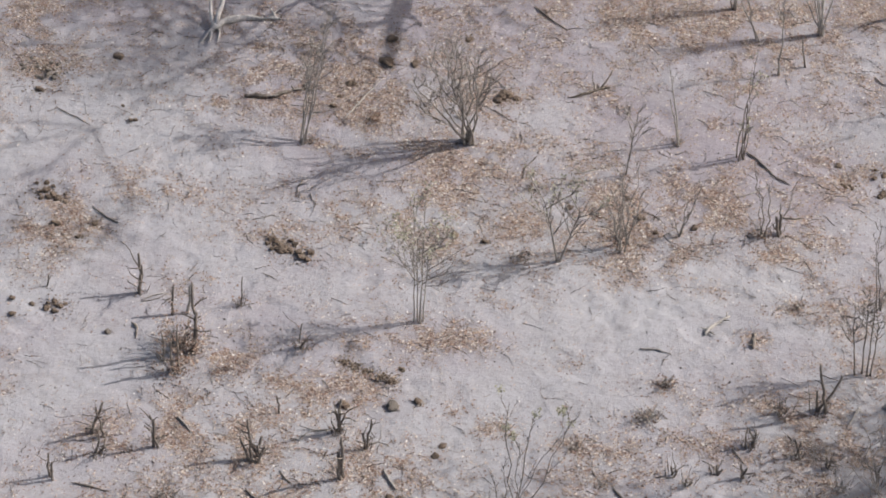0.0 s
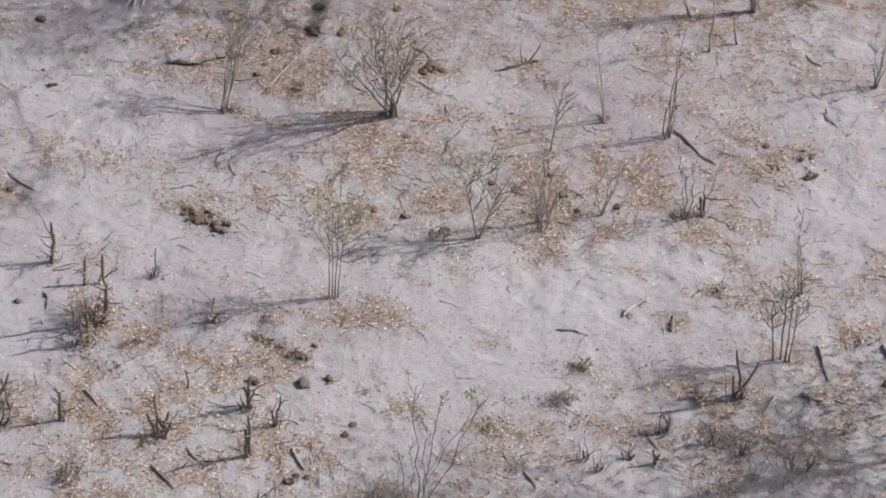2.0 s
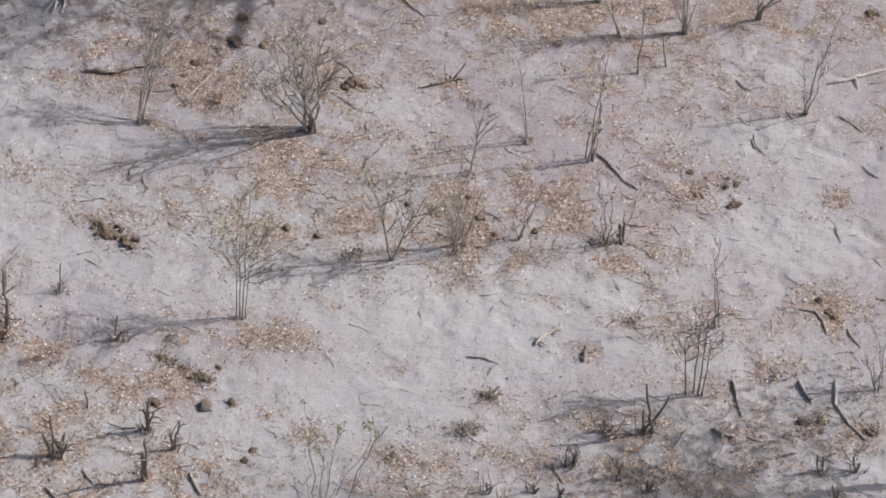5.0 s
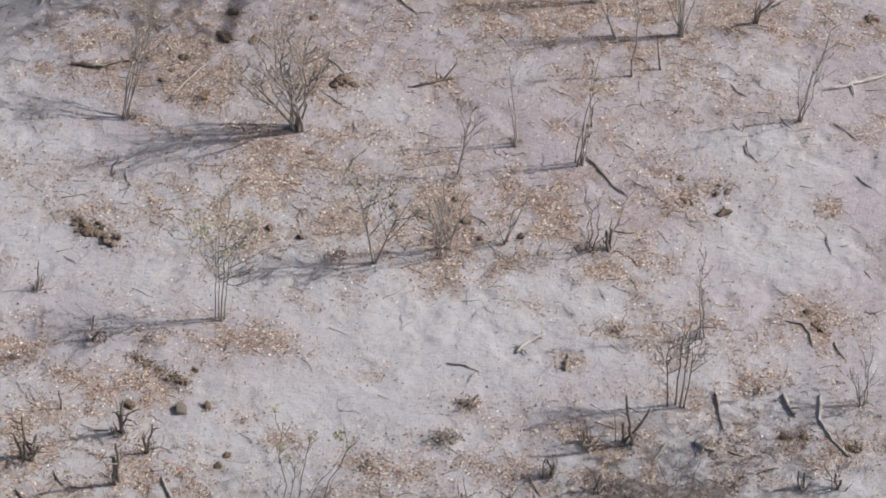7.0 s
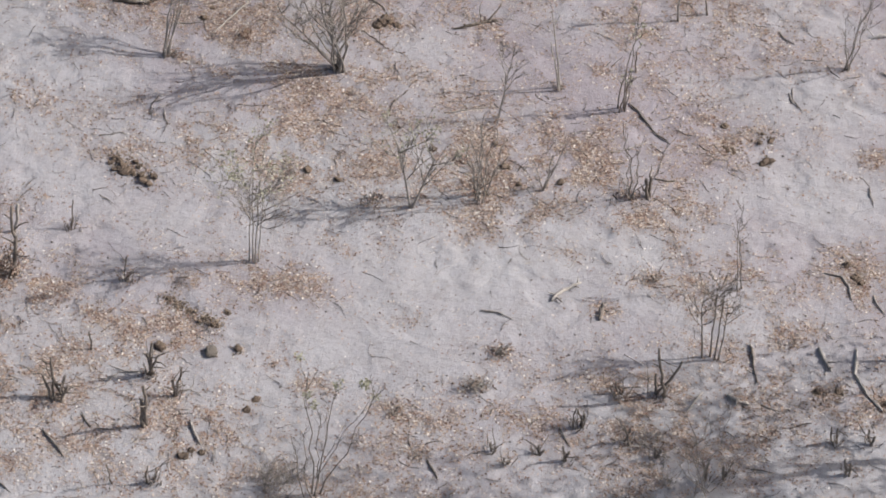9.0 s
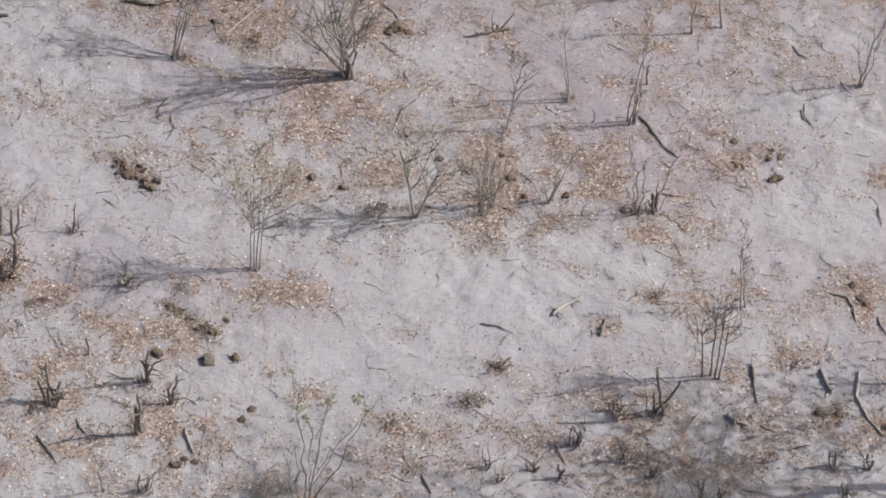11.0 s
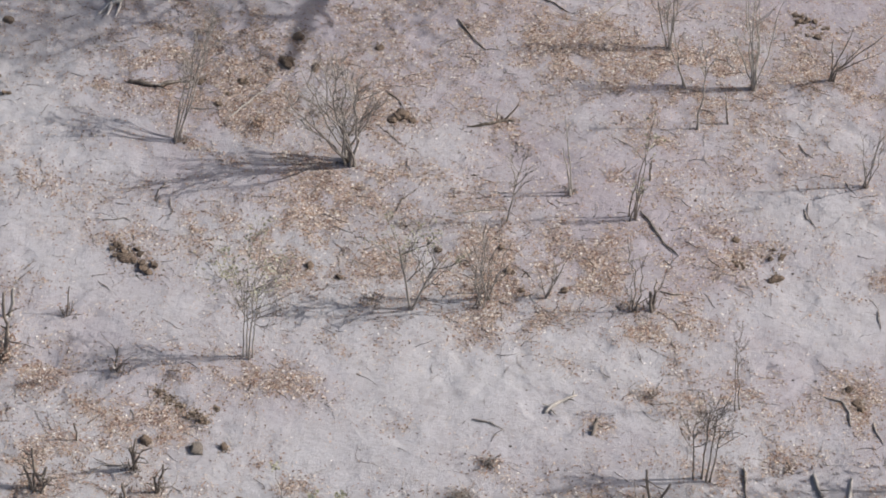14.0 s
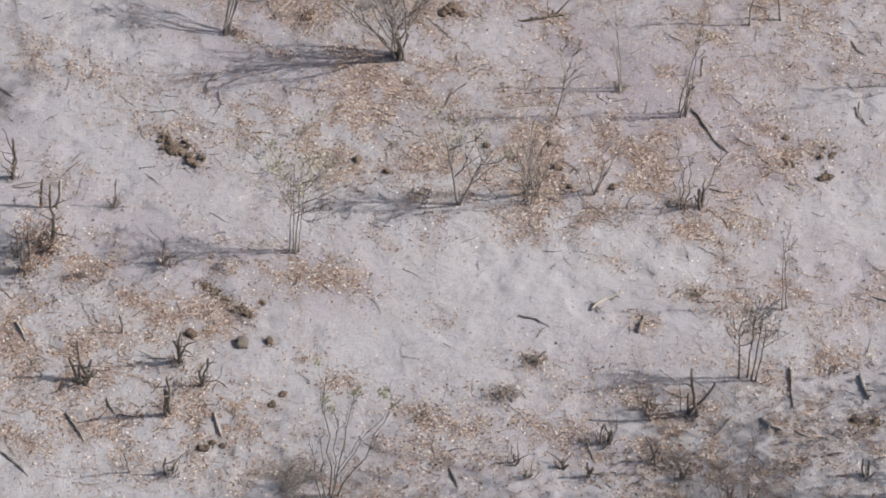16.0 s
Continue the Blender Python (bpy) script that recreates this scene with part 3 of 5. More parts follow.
def fallen(label, points, seed, r=0.05, mat=None, forks=(), name="log", category="log", thin=0.5, sides=8, wobble=0.03):
    """A log or branch that lies along points on the ground; forks are (start fraction, x, y, height of the end)."""
    rng = random.Random(seed)
    mat = mat or LOG_BARK
    x0, y0 = points[0]
    ob = thing(name, x0, y0, label, category, sink=0.0)
    base = ob.location.copy()
    line = []
    for (xa, ya), (xb, yb) in zip(points, points[1:]):
        seg = curve_points(rng, (xa, ya, 0), (xb, yb, 0), 5, wobble * (2.2 if mat is LOG_BARK and r > 0.03 else 1.2))
        line += seg if not line else seg[1:]
    n = len(line) - 1
    radii = [r * (1 - (1 - thin) * k / n) * rng.uniform(0.55, 1.3) for k in range(n + 1)]
    slim = 0.65 if r > 0.032 and mat is LOG_BARK else 0.95
    r *= slim
    radii = [q * slim for q in radii]
    for k, q in ((0, 0.4), (1, 0.75), (-1, 0.35), (-2, 0.8)):
        radii[k] *= q
    pts = [Vector((p.x, p.y, float(ground_z(p.x, p.y)) + radii[k] * 0.72 + 0.012)) - base for k, p in enumerate(line)]
    s = Shape()
    s.tube(pts, radii, sides)
    for v in s.verts:
        v += Vector((rng.uniform(-1, 1), rng.uniform(-1, 1), rng.uniform(-0.6, 1))) * r * 0.22
    part("trunk", s, mat, ob)
    if mat is LOG_BARK and r > 0.014:
        # a strip where the bark has fallen off and splinters at the broken end
        q, a1 = Shape(), rng.choice((-1, 1))
        span = [k for k in range(1, n) if k > n * 0.15 and k < n * 0.9]
        side = (pts[-1] - pts[0]).cross(Vector((0, 0, 1))).normalized() * a1
        if len(span) > 2:
            q.tube([pts[k] + side * radii[k] * 0.42 + Vector((0, 0, radii[k] * 0.62)) for k in span],
                   [radii[k] * (0.2 if k in (span[0], span[-1]) else rng.uniform(0.35, 0.6)) for k in span], 5)
            part("bare_wood", q, GREY_WOOD, ob, "pale strip of bare wood")
        for k in range(3):
            q = Shape()
            way = (pts[-1] - pts[-2]).normalized() if k < 2 else (pts[0] - pts[1]).normalized()
            at = pts[-2] if k < 2 else pts[1]
            end = at + way * rng.uniform(0.08, 0.2) + Vector((rng.uniform(-1, 1), rng.uniform(-1, 1), rng.uniform(0, 0.8))) * r
            q.tube([at, at.lerp(end, 0.6), end], [r * 0.55, r * 0.32, r * 0.05], 4)
            part("splinter", q, mat, ob)
    if r > 0.036:
        for k in range(rng.randint(2, 4)):
            i = rng.randint(1, n - 1)
            q = Shape()
            end = pts[i] + Vector((rng.uniform(-1, 1), rng.uniform(-1, 1), rng.uniform(0.1, 0.8))) * r * 3.2
            q.tube(curve_points(rng, pts[i], end, 3, 0.1), [r * 0.5, r * 0.35, r * 0.25, r * 0.08], 5)
            part("stub", q, mat, ob)
    for f, x, y, h in forks:
        i = min(int(f * n), n - 1)
        end = Vector((x, y, float(ground_z(x, y)) + h + 0.02)) - base
        q = Shape()
        q.tube(curve_points(rng, pts[i], end, 4, 0.08), [radii[i] * w for w in (0.7, 0.6, 0.5, 0.4, 0.2)], 5)
        part("side_branch", q, mat, ob)
    return ob


def ball_mesh(seed, mat):
    bm = bmesh.new()
    bmesh.ops.create_icosphere(bm, subdivisions=3, radius=1.0)
    for v in bm.verts:
        k = noise.noise(v.co * 1.7 + Vector((seed * 7.1, 0, 0))) * 0.42 + noise.noise(v.co * 4.5 + Vector((0, seed * 3.3, 0))) * 0.26
        v.co *= 1 + k + noise.noise(v.co * 9.0 + Vector((0, 0, seed * 5.7))) * 0.10
        v.co.z *= 0.64
    me = bpy.data.meshes.new("dung_ball")
    bm.to_mesh(me)
    bm.free()
    me.polygons.foreach_set("use_smooth", [True] * len(me.polygons))
    me.materials.append(mat)
    return me


BALLS = [ball_mesh(k, DUNG) for k in range(4)]
GREY_BALLS = [ball_mesh(k + 5, GREY_DUNG) for k in range(2)]


def dung(label, x, y, count, spread, size, seed, grey=False, fibre=60):
    """One ball, or a heap of several, with crumbled fibre round it."""
    rng = random.Random(seed)
    meshes = GREY_BALLS if grey else BALLS
    ob = thing("dung_pile" if count > 1 else "dung", x, y, label, "dung", "dung dropped on the sand", 0.0)
    count = count if count < 3 else int(count * 1.7)
    for k in range(count):
        w, d = rng.uniform(0, 6.28), spread * 1.25 * math.sqrt(rng.uniform(0, 1)) if count > 1 else 0
        s = size * rng.uniform(0.5, 1.0) if count > 2 else size * rng.uniform(0.8, 1.05)
        piece = new("dung_ball", rng.choice(meshes))
        piece.parent = ob
        piece.location = (math.cos(w) * d, math.sin(w) * d * 0.8, s * 0.32 + (s * 0.45 if d < spread * 0.4 and count > 4 else 0))
        piece.rotation_euler = (rng.uniform(-0.4, 0.4), rng.uniform(-0.4, 0.4), rng.uniform(0, 6.28))
        piece.scale = (s * rng.uniform(0.9, 1.25), s, s * rng.uniform(0.6, 0.9))
    s = Shape()
    for k in range(int(fibre * 1.8)):
        w, d = rng.uniform(0, 6.28), abs(rng.gauss(0, 1)) * (spread * 0.8 + size * 0.9)
        px, py = math.cos(w) * d, math.sin(w) * d
        s.leaf((px, py, float(ground_z(x + px, y + py)) - ob.location.z + 0.004), rng.uniform(0.02, 0.06), rng)
    if fibre:
        part("crumbled_fibre", s, DUNG_FIBRE, ob, kind="stuff")
    return ob


def tuft(label, x, y, radius, h, count, seed, mat=None, leaf=0):
    """A low cushion of dry twigs."""
    rng = random.Random(seed)
    ob = thing("dry_shrublet", x, y, label, "shrublet", "low dry shrublets")
    s, tips = Shape(), []
    for k in range(count):
        w = rng.uniform(0, 6.28)
        lean = rng.uniform(0.2, 1.2)
        grow(s, rng, (rng.uniform(-0.4, 0.4) * radius, rng.uniform(-0.4, 0.4) * radius, -0.01), Vector((math.cos(w) * lean, math.sin(w) * lean, 0.8)),
             rng.uniform(0.5, 1.1) * max(h, radius * 0.8), 0.006, 1, tips, 0.1)
    part("brushwood", s, mat or GREY_WOOD, ob, kind="stuff")
    if leaf:
        q = Shape()
        for k in range(leaf):
            q.leaf(rng.choice(tips) + Vector((rng.uniform(-0.05, 0.05), rng.uniform(-0.05, 0.05), -0.06)), rng.uniform(0.03, 0.055), rng)
        part("dead_foliage", q, DRY_LEAF, ob, kind="stuff")
    return ob


def shade_tree(label, x, y, height, crown, seed, density=700, lean=(0, 0), limb=0.03, girth=1.0):
    """A standing tree beyond the clearing whose shade falls on the sand."""
    rng = random.Random(seed)
    ob = thing("tree", x, y, label, "tree", "", 0.05)
    pts = curve_points(rng, (0, 0, -0.1), (*lean, height * 0.6), 6, 0.03)
    s = Shape()
    s.tube(pts, [girth * q for q in (0.16, 0.12, 0.10, 0.085, 0.075, 0.065, 0.05)], 9)
    trunk = part("trunk", s, BARK, ob)
    tips, q = [], Shape()
    for k in range(14):
        w = k * 2.4
        at = pts[rng.randint(3, 6)]
        grow(q, rng, at, Vector((math.cos(w), math.sin(w), rng.uniform(0.1, 0.7))), crown * rng.uniform(0.6, 1.0), limb, 3, tips, 0.1, (2, 4))
    part("limbwork", q, BARK, trunk)
    lv = Shape()
    for k in range(density):
        lv.leaf(rng.choice(tips) + Vector((rng.gauss(0, 0.6), rng.gauss(0, 0.6), rng.gauss(0, 0.3))), rng.uniform(0.07, 0.14), rng)
    part("crown", lv, GREEN_LEAF, ob, kind="stuff")
    return ob


def leaning_shade_trunk(label, x, y, dx, dy, h, r, seed):
    """An unseen, far-leaning trunk with limbs, added beyond the clearing to cast a shadow."""
    rng = random.Random(seed)
    ob = thing("unseen_trunk", x, y, label, "tree", "", 0.05)
    pts = curve_points(rng, (0, 0, -0.1), (dx, dy, h), 8, 0.02)
    s = Shape()
    s.tube(pts, [r * (1.2 - 0.09 * k) for k in range(9)], 10)
    trunk = part("trunk", s, DARK_BARK, ob)
    for k in range(5):
        q, tips = Shape(), []
        grow(q, rng, pts[rng.randint(4, 8)], Vector((rng.uniform(-1, 1), rng.uniform(-1, 1), rng.uniform(0, 0.8))), rng.uniform(0.7, 1.4), r * 0.3, 2, tips)
        part("limb", q, DARK_BARK, trunk)
    return ob



# bushes, far side
bush("large bare multi-stemmed bush with fine twigs", -0.49, 2.88, [(-0.59, 2.56), (-0.36, 2.52), (0.02, 2.45), (0.38, 1.90), (-0.63, 1.37), (-1.23, 0.97), (-1.15, 1.60), (-0.11, 2.12), (-0.9, 2.9, -0.9), (-0.4, 3.2, -0.7), (0.1, 3.0, -0.8), (-1.2, 2.4, -1.0), (-0.7, 3.1, -0.5)], 101, r=0.024, twigs=13, reach=0.34, depth=2, low=0.32, width=0.11, wobble=0.05, mat=GREY_WOOD)
bush("tall thin leaning bare bush with dark stems", -3.97, 2.46, [(0.24, 2.37, 0.43), (0.36, 2.47, 1.03), (0.08, 1.80, 0.53), (0.21, 1.29, 0.82), (0.46, 2.67, 1.00), (0.10, 1.96, 1.11)], 102, r=0.02, twigs=14, reach=0.25, depth=2, low=0.5, fine=(2, 3), mat=GREY_WOOD)
tuft("dry yellow twigs at a bush foot", -3.81, 2.54, 0.22, 0.25, 22, 103, leaf=60)
bush("pair of thin pale upright dead stems", 3.85, 3.27, [(-0.29, 2.03), (-0.22, 1.35)], 104, r=0.027, twigs=4, reach=0.18, low=0.6, mat=PALE_WOOD, width=0.1, wobble=0.012)
tuft("small dry grass tuft round thin stems", 3.88, 3.35, 0.18, 0.2, 18, 105, leaf=40)
bush("thin dark sapling with a few green leaves", 5.21, 2.96, [(0.1, 2.95, 0.0), (-0.03, 1.15), (0.07, 1.3), (0.14, 1.0), (0.02, 2.4, 0.05), (0.05, 0.8)], 106, r=0.018, twigs=5, reach=0.2, depth=2, low=0.55, leaf=70, width=0.09, wobble=0.018, leafy=2, name="sapling", category="sapling")
stump("short broken stem beside a sapling", 5.43, 4.16, [(-0.09, 0.51)], 107, r=0.016, stubs=1)
bush("single slanting grey stem with a thin top", 6.12, 5.88, [(-0.12, 1.81)], 108, r=0.028, twigs=10, reach=0.5, depth=2, low=0.72, mat=GREY_WOOD, name='sapling', category='sapling')
bush("leaning broken dead stick stuck in sand", 6.69, 6.27, [(-0.20, 0.83)], 109, r=0.022, twigs=0, name='dead_stick', category='stick', group='', mat=DARK_BARK)
bush("bare bush of several splayed grey stems", 7.03, 7.47, [(-0.63, 1.25), (-0.56, 2.78), (-0.11, 1.57), (0.23, 2.48), (-0.24, 2.11), (-0.52, 3.54), (-0.83, 3.90), (-0.31, 3.30)], 110, r=0.021, twigs=5, reach=0.26, depth=2, low=0.4, width=0.06, mat=PALE_WOOD)
bush("bare bush with stems arching away", 5.63, 7.11, [(-0.87, 2.03), (-0.49, 1.82)], 111, r=0.017, twigs=10, reach=0.3, depth=2, low=0.35, mat=GREY_WOOD)
bush("bare bush with tall pale stems", 5.07, 8.18, [(-0.61, 2.11), (-0.31, 2.50), (-0.06, 1.95), (0.09, 2.15)], 112, r=0.02, twigs=12, reach=0.34, depth=2, low=0.3, mat=GREY_WOOD)
bush("low bare bush with branches spreading sideways", 8.58, 8.16, [(0.18, 1.53), (0.82, 1.46), (0.85, 1.01), (0.44, 1.18), (-0.2, 1.9, -0.9), (0.3, 1.7, -1.2)], 113, r=0.022, twigs=4, reach=0.3, depth=2, low=0.4, fork=0.3)
bush("slender sapling with bare slanting stems", 9.61, 5.26, [(0.27, 2.5), (-0.12, 0.6), (0.05, 1.5), (-0.3, 2.0, -0.8), (0.2, 2.3, -0.5)], 114, r=0.016, twigs=9, reach=0.3, depth=2, low=0.45, mat=GREY_WOOD, name="sapling", category="sapling")
crowned("crooked thin dead sapling with curling twigs", 2.83, 2.17, [(0.0, 0.0, 0.1, 0.05, 1.35)], 115, limbs=8, reach=0.7, r=0.02, spread=0.45, low=0.5, mat=GREY_WOOD, fine=(2, 4))
fallen("pale thin stick propped on a sapling", [(1.75, 2.05), (2.3, 2.3), (2.85, 2.5)], 330, r=0.013, mat=PALE_WOOD, name="stick", category="stick", sides=5)

# bushes, middle
bush("clump of upright thin stems over thick leaf litter", 2.81, -0.09, [(-0.37, 1.52), (-0.08, 1.65), (0.09, 1.47), (-0.40, 1.21), (0.29, 1.43), (-0.52, 1.41), (0.44, 1.24), (-0.19, 2.00), (-0.1, 2.5, -0.3), (0.2, 2.6, -0.2), (0.0, 2.3, -0.5)], 116, r=0.015, twigs=4, reach=0.34, depth=2, low=0.35, width=0.24, wobble=0.04, mat=GREY_WOOD)
bush("small bare bush leaning over leaf litter", 4.00, 0.39, [(0.30, 1.39), (0.07, 0.96), (-0.29, 0.74), (0.19, 0.84)], 117, mat=GREY_WOOD, r=0.013, twigs=8, reach=0.32, depth=2, low=0.3)
crowned("forked young tree with pale grey-green leaves", 1.52, -0.69, [(0.0, 0.0, -0.36, 0.1, 1.5), (0.025, 0.0, 0.38, 0.0, 1.4)], 118, limbs=7, reach=0.95, r=0.028, spread=0.75, low=0.4, mat=GREY_WOOD, leaf=270, leaf_size=0.05, fine=(2, 4))
crowned("slim pale sapling with a twiggy crown and a few green leaves", -1.22, -2.77, [(-0.02, 0.0, -0.12, 0.15, 2.0), (0.04, 0.05, -0.02, 0.0, 2.35), (0.1, -0.03, 0.09, 0.1, 2.2), (0.15, 0.03, 0.2, -0.1, 1.95)], 119, limbs=8, reach=1.15, r=0.02, spread=0.95, low=0.42, mat=PALE_WOOD, twig_mat=GREY_WOOD, leaf=380, leaf_size=0.055, fine=(2, 4))
stump("dark broken stump with splintered top", 6.01, 0.59, [(-0.10, 0.48), (-0.01, 0.56)], 120, r=0.034, stubs=1, spikes=14, width=0.05)
bush("faint tall thin pair of twigs beside a stump", 5.69, 0.48, [(-0.39, 2.01), (-0.11, 1.61), (0.66, 1.81), (-0.26, 1.28)], 121, r=0.014, twigs=8, reach=0.25, low=0.4, wobble=0.05)
crowned("tall bush of straight stems with brushy twig tops", 7.62, -3.36, [(-0.17, 0.0, -0.36, 0.0, 1.3), (-0.03, 0.06, -0.14, 0.0, 1.9), (0.06, 0.0, 0.0, 0.05, 1.85), (0.13, 0.03, 0.12, 0.0, 1.4)], 122, limbs=8, reach=0.66, r=0.019, spread=0.7, low=0.62, mat=BARK, fine=(2, 4), name="bush", slim=0.45)
bush("tall thin sapling with a wispy top", 8.01, -1.43, [(-0.26, 2.28), (-0.32, 1.96)], 123, r=0.014, twigs=11, reach=0.22, depth=2, low=0.45, name='sapling', category='sapling')
stump("three-stemmed browsed stump on dry sand", 6.76, -4.48, [(-0.16, 1.36), (0.30, 0.99), (-0.13, 0.62)], 124, r=0.026, stubs=2, spikes=16)
bush("thin bare pole standing in sand", 6.50, -4.42, [(-0.08, 0.80)], 125, r=0.013, twigs=0, name='dead_stick', category='stick', group='')
stump("spiky low stump with dead shoots", 6.00, -4.63, [(-0.07, 0.34)], 126, r=0.02, stubs=1, spikes=34, dead=30)
bush("twiggy bush at the edge of the clearing", 11.15, -2.57, [(-0.44, 0.98), (-0.25, 1.35), (-0.08, 1.55), (-0.24, 0.72)], 127, r=0.015, twigs=7, reach=0.35, depth=2, low=0.2, mat=GREY_WOOD)
bush("grey tangle of fine dead twigs", 7.82, -6.72, [(-0.84, 1.55), (-0.60, 2.06), (-0.24, 2.30), (0.15, 2.02), (0.53, 1.44), (-0.91, 0.92), (-0.29, 1.23)], 128, r=0.012, twigs=4, reach=0.34, depth=2, low=0.2, mat=GREY_WOOD, width=0.2, wobble=0.05)
bush("tall weedy shrub with green leaf tufts", 0.88, -8.2, [(-0.14, 3.45), (0.34, 2.9), (1.05, 3.0), (-0.2, 1.93), (0.1, 2.34), (-0.4, 1.6)], 129, r=0.013, twigs=9, reach=0.2, depth=2, low=0.45, clumps=7, leaf=210, leaf_size=0.055, width=0.2, wobble=0.03)
bush("thin forked dead branch arching over sand", 0.90, -7.70, [(0.88, 2.28), (0.43, 1.35)], 130, r=0.009, twigs=3, reach=0.25, low=0.5, mat=GREY_WOOD)
# flat twigs that stand in for the weedy shrub's twig shadow
tuft("flat twigs added in place of a shrub's shadow", 0.3, -8.0, 0.7, 0.4, 80, 131)

# stumps, near side
stump("broken stump with three short side stubs", -6.74, -2.50, [(0.0, 0.98), (0.07, 0.79), (0.03, 0.5)], 132, r=0.026, stubs=3, spikes=8, dead=30, width=0.05)
stump("tall snapped stem with clinging dead leaves", -5.45, -4.16, [(-0.02, 1.75), (0.06, 1.01)], 133, r=0.034, stubs=4, spikes=16, dead=160, width=0.06)
stump("snapped upright stem beside dead leaves", -6.00, -3.07, [(0.02, 0.68)], 134, r=0.026, stubs=3, dead=40, width=0.05)
stump("broken stem hung with brown dead leaves", -5.70, -4.74, [(0.02, 1.15), (-0.12, 0.77)], 135, r=0.022, stubs=3, spikes=30, dead=280, width=0.1)
stump("thin broken stem by a coppice", -6.00, -4.46, [(-0.03, 0.81)], 136, r=0.02, stubs=3, spikes=14, width=0.05)
stump("pale snapped thin stem", -5.62, -3.00, [(-0.03, 0.69)], 137, r=0.03, stubs=0, mat=PALE_WOOD)
stump("cluster of dark snapped stems", -6.97, -6.55, [(0.11, 0.83), (-0.02, 0.75), (-0.23, 0.13)], 138, r=0.022, stubs=5, spikes=12, width=0.2)
stump("dark snapped stems in leaf litter", -6.86, -7.08, [(-0.01, 0.57), (0.11, 0.25)], 139, r=0.022, stubs=5, spikes=10)
stump("two leaning snapped stems", -5.84, -6.70, [(-0.11, 0.81), (-0.03, 0.72)], 140, r=0.026, stubs=5, spikes=8)
stump("dark multi-stemmed browsed stump", -3.98, -6.84, [(-0.12, 0.92), (0.15, 0.54), (-0.25, 0.50), (0.21, 0.32), (-0.09, 0.59)], 141, r=0.028, stubs=3, spikes=12, width=0.16)
stump("spiky browsed stump on dry sand", -2.45, -6.04, [(0.04, 0.90), (-0.07, 0.57), (0.12, 0.51)], 142, r=0.026, stubs=3, spikes=30)
stump("upright dark broken post of a stump", -2.29, -7.20, [(-0.01, 1.16), (-0.07, 0.68)], 143, r=0.034, stubs=2, width=0.04)
stump("small forked stump with a fallen arm", -1.88, -6.42, [(0.07, 0.74), (-0.09, 0.40)], 144, r=0.024, stubs=4, spikes=10)
stump("small thin snapped stem", -3.68, -5.68, [(0.01, 0.48)], 145, r=0.018, stubs=1)
stump("thin dry stem in a collar of dead leaves", -3.34, -3.81, [(-0.03, 0.66), (0.06, 0.3)], 146, r=0.014, stubs=2, spikes=16, dead=70)
stump("small spiky dead shoot in sand", -4.70, -2.65, [(0.03, 0.7)], 147, r=0.015, stubs=0, spikes=26, dead=20)
stump("low stump with one bent stem", -7.67, -7.76, [(-0.04, 0.61), (0.04, 0.47)], 148, r=0.022, stubs=2, spikes=6)
stump("spiky dead stump at the clearing's edge", -1.88, -8.44, [(-0.09, 0.45), (0.05, 0.38)], 149, r=0.018, stubs=2, spikes=30)
stump("thin dead stem on dry sand", -2.63, -8.69, [(-0.02, 0.63)], 150, r=0.012, stubs=1, spikes=6)
stump("small broken twig stub in sand", -8.59, -2.54, [(0.06, 0.31)], 151, r=0.018, stubs=1, width=0.03)

# small stumps in the dim corner
stump("small dark browsed stump in leaf litter", 5.41, -5.58, [(-0.09, 0.52), (0.04, 0.43)], 152, r=0.021, stubs=2, spikes=9, width=0.06)
stump("small dark browsed stump in leaf litter", 6.28, -5.75, [(-0.09, 0.48), (0.04, 0.38)], 153, r=0.021, stubs=2, spikes=9, width=0.06)
stump("small dark browsed stump in leaf litter", 6.87, -6.01, [(-0.07, 0.33), (0.05, 0.23)], 154, r=0.021, stubs=2, spikes=9, width=0.06)
stump("small dark browsed stump in leaf litter", 5.25, -6.44, [(-0.07, 0.37), (0.05, 0.28)], 155, r=0.021, stubs=2, spikes=9, width=0.06)
stump("small dark browsed stump in leaf litter", 3.92, -6.53, [(-0.05, 0.27), (0.07, 0.17)], 156, r=0.021, stubs=2, spikes=9, width=0.06)
stump("small dark browsed stump in leaf litter", 10.02, -4.90, [(-0.11, 0.50), (0.02, 0.41)], 157, r=0.021, stubs=2, spikes=9, width=0.06)
stump("small dark browsed stump in leaf litter", 10.70, -4.84, [(-0.10, 0.41), (0.03, 0.32)], 158, r=0.021, stubs=2, spikes=9, width=0.06)
stump("small dark browsed stump in leaf litter", 10.31, -5.61, [(-0.10, 0.45), (0.02, 0.35)], 159, r=0.021, stubs=2, spikes=9, width=0.06)
stump("small dark browsed stump in leaf litter", 8.15, -6.21, [(-0.08, 0.37), (0.04, 0.28)], 160, r=0.021, stubs=2, spikes=9, width=0.06)
stump("small dark browsed stump in leaf litter", 7.78, -6.34, [(-0.11, 0.60), (0.01, 0.51)], 161, r=0.021, stubs=2, spikes=9, width=0.06)
stump("small dark browsed stump in leaf litter", 4.21, -6.77, [(-0.05, 0.22), (0.07, 0.13)], 162, r=0.021, stubs=2, spikes=9, width=0.06)
stump("small dark browsed stump in leaf litter", 4.78, -6.35, [(-0.05, 0.24), (0.07, 0.14)], 163, r=0.021, stubs=2, spikes=9, width=0.06)
stump("dark spiky stump on dry sand", 5.37, -5.61, [(-0.08, 0.50)], 164, r=0.017, stubs=2, spikes=26)

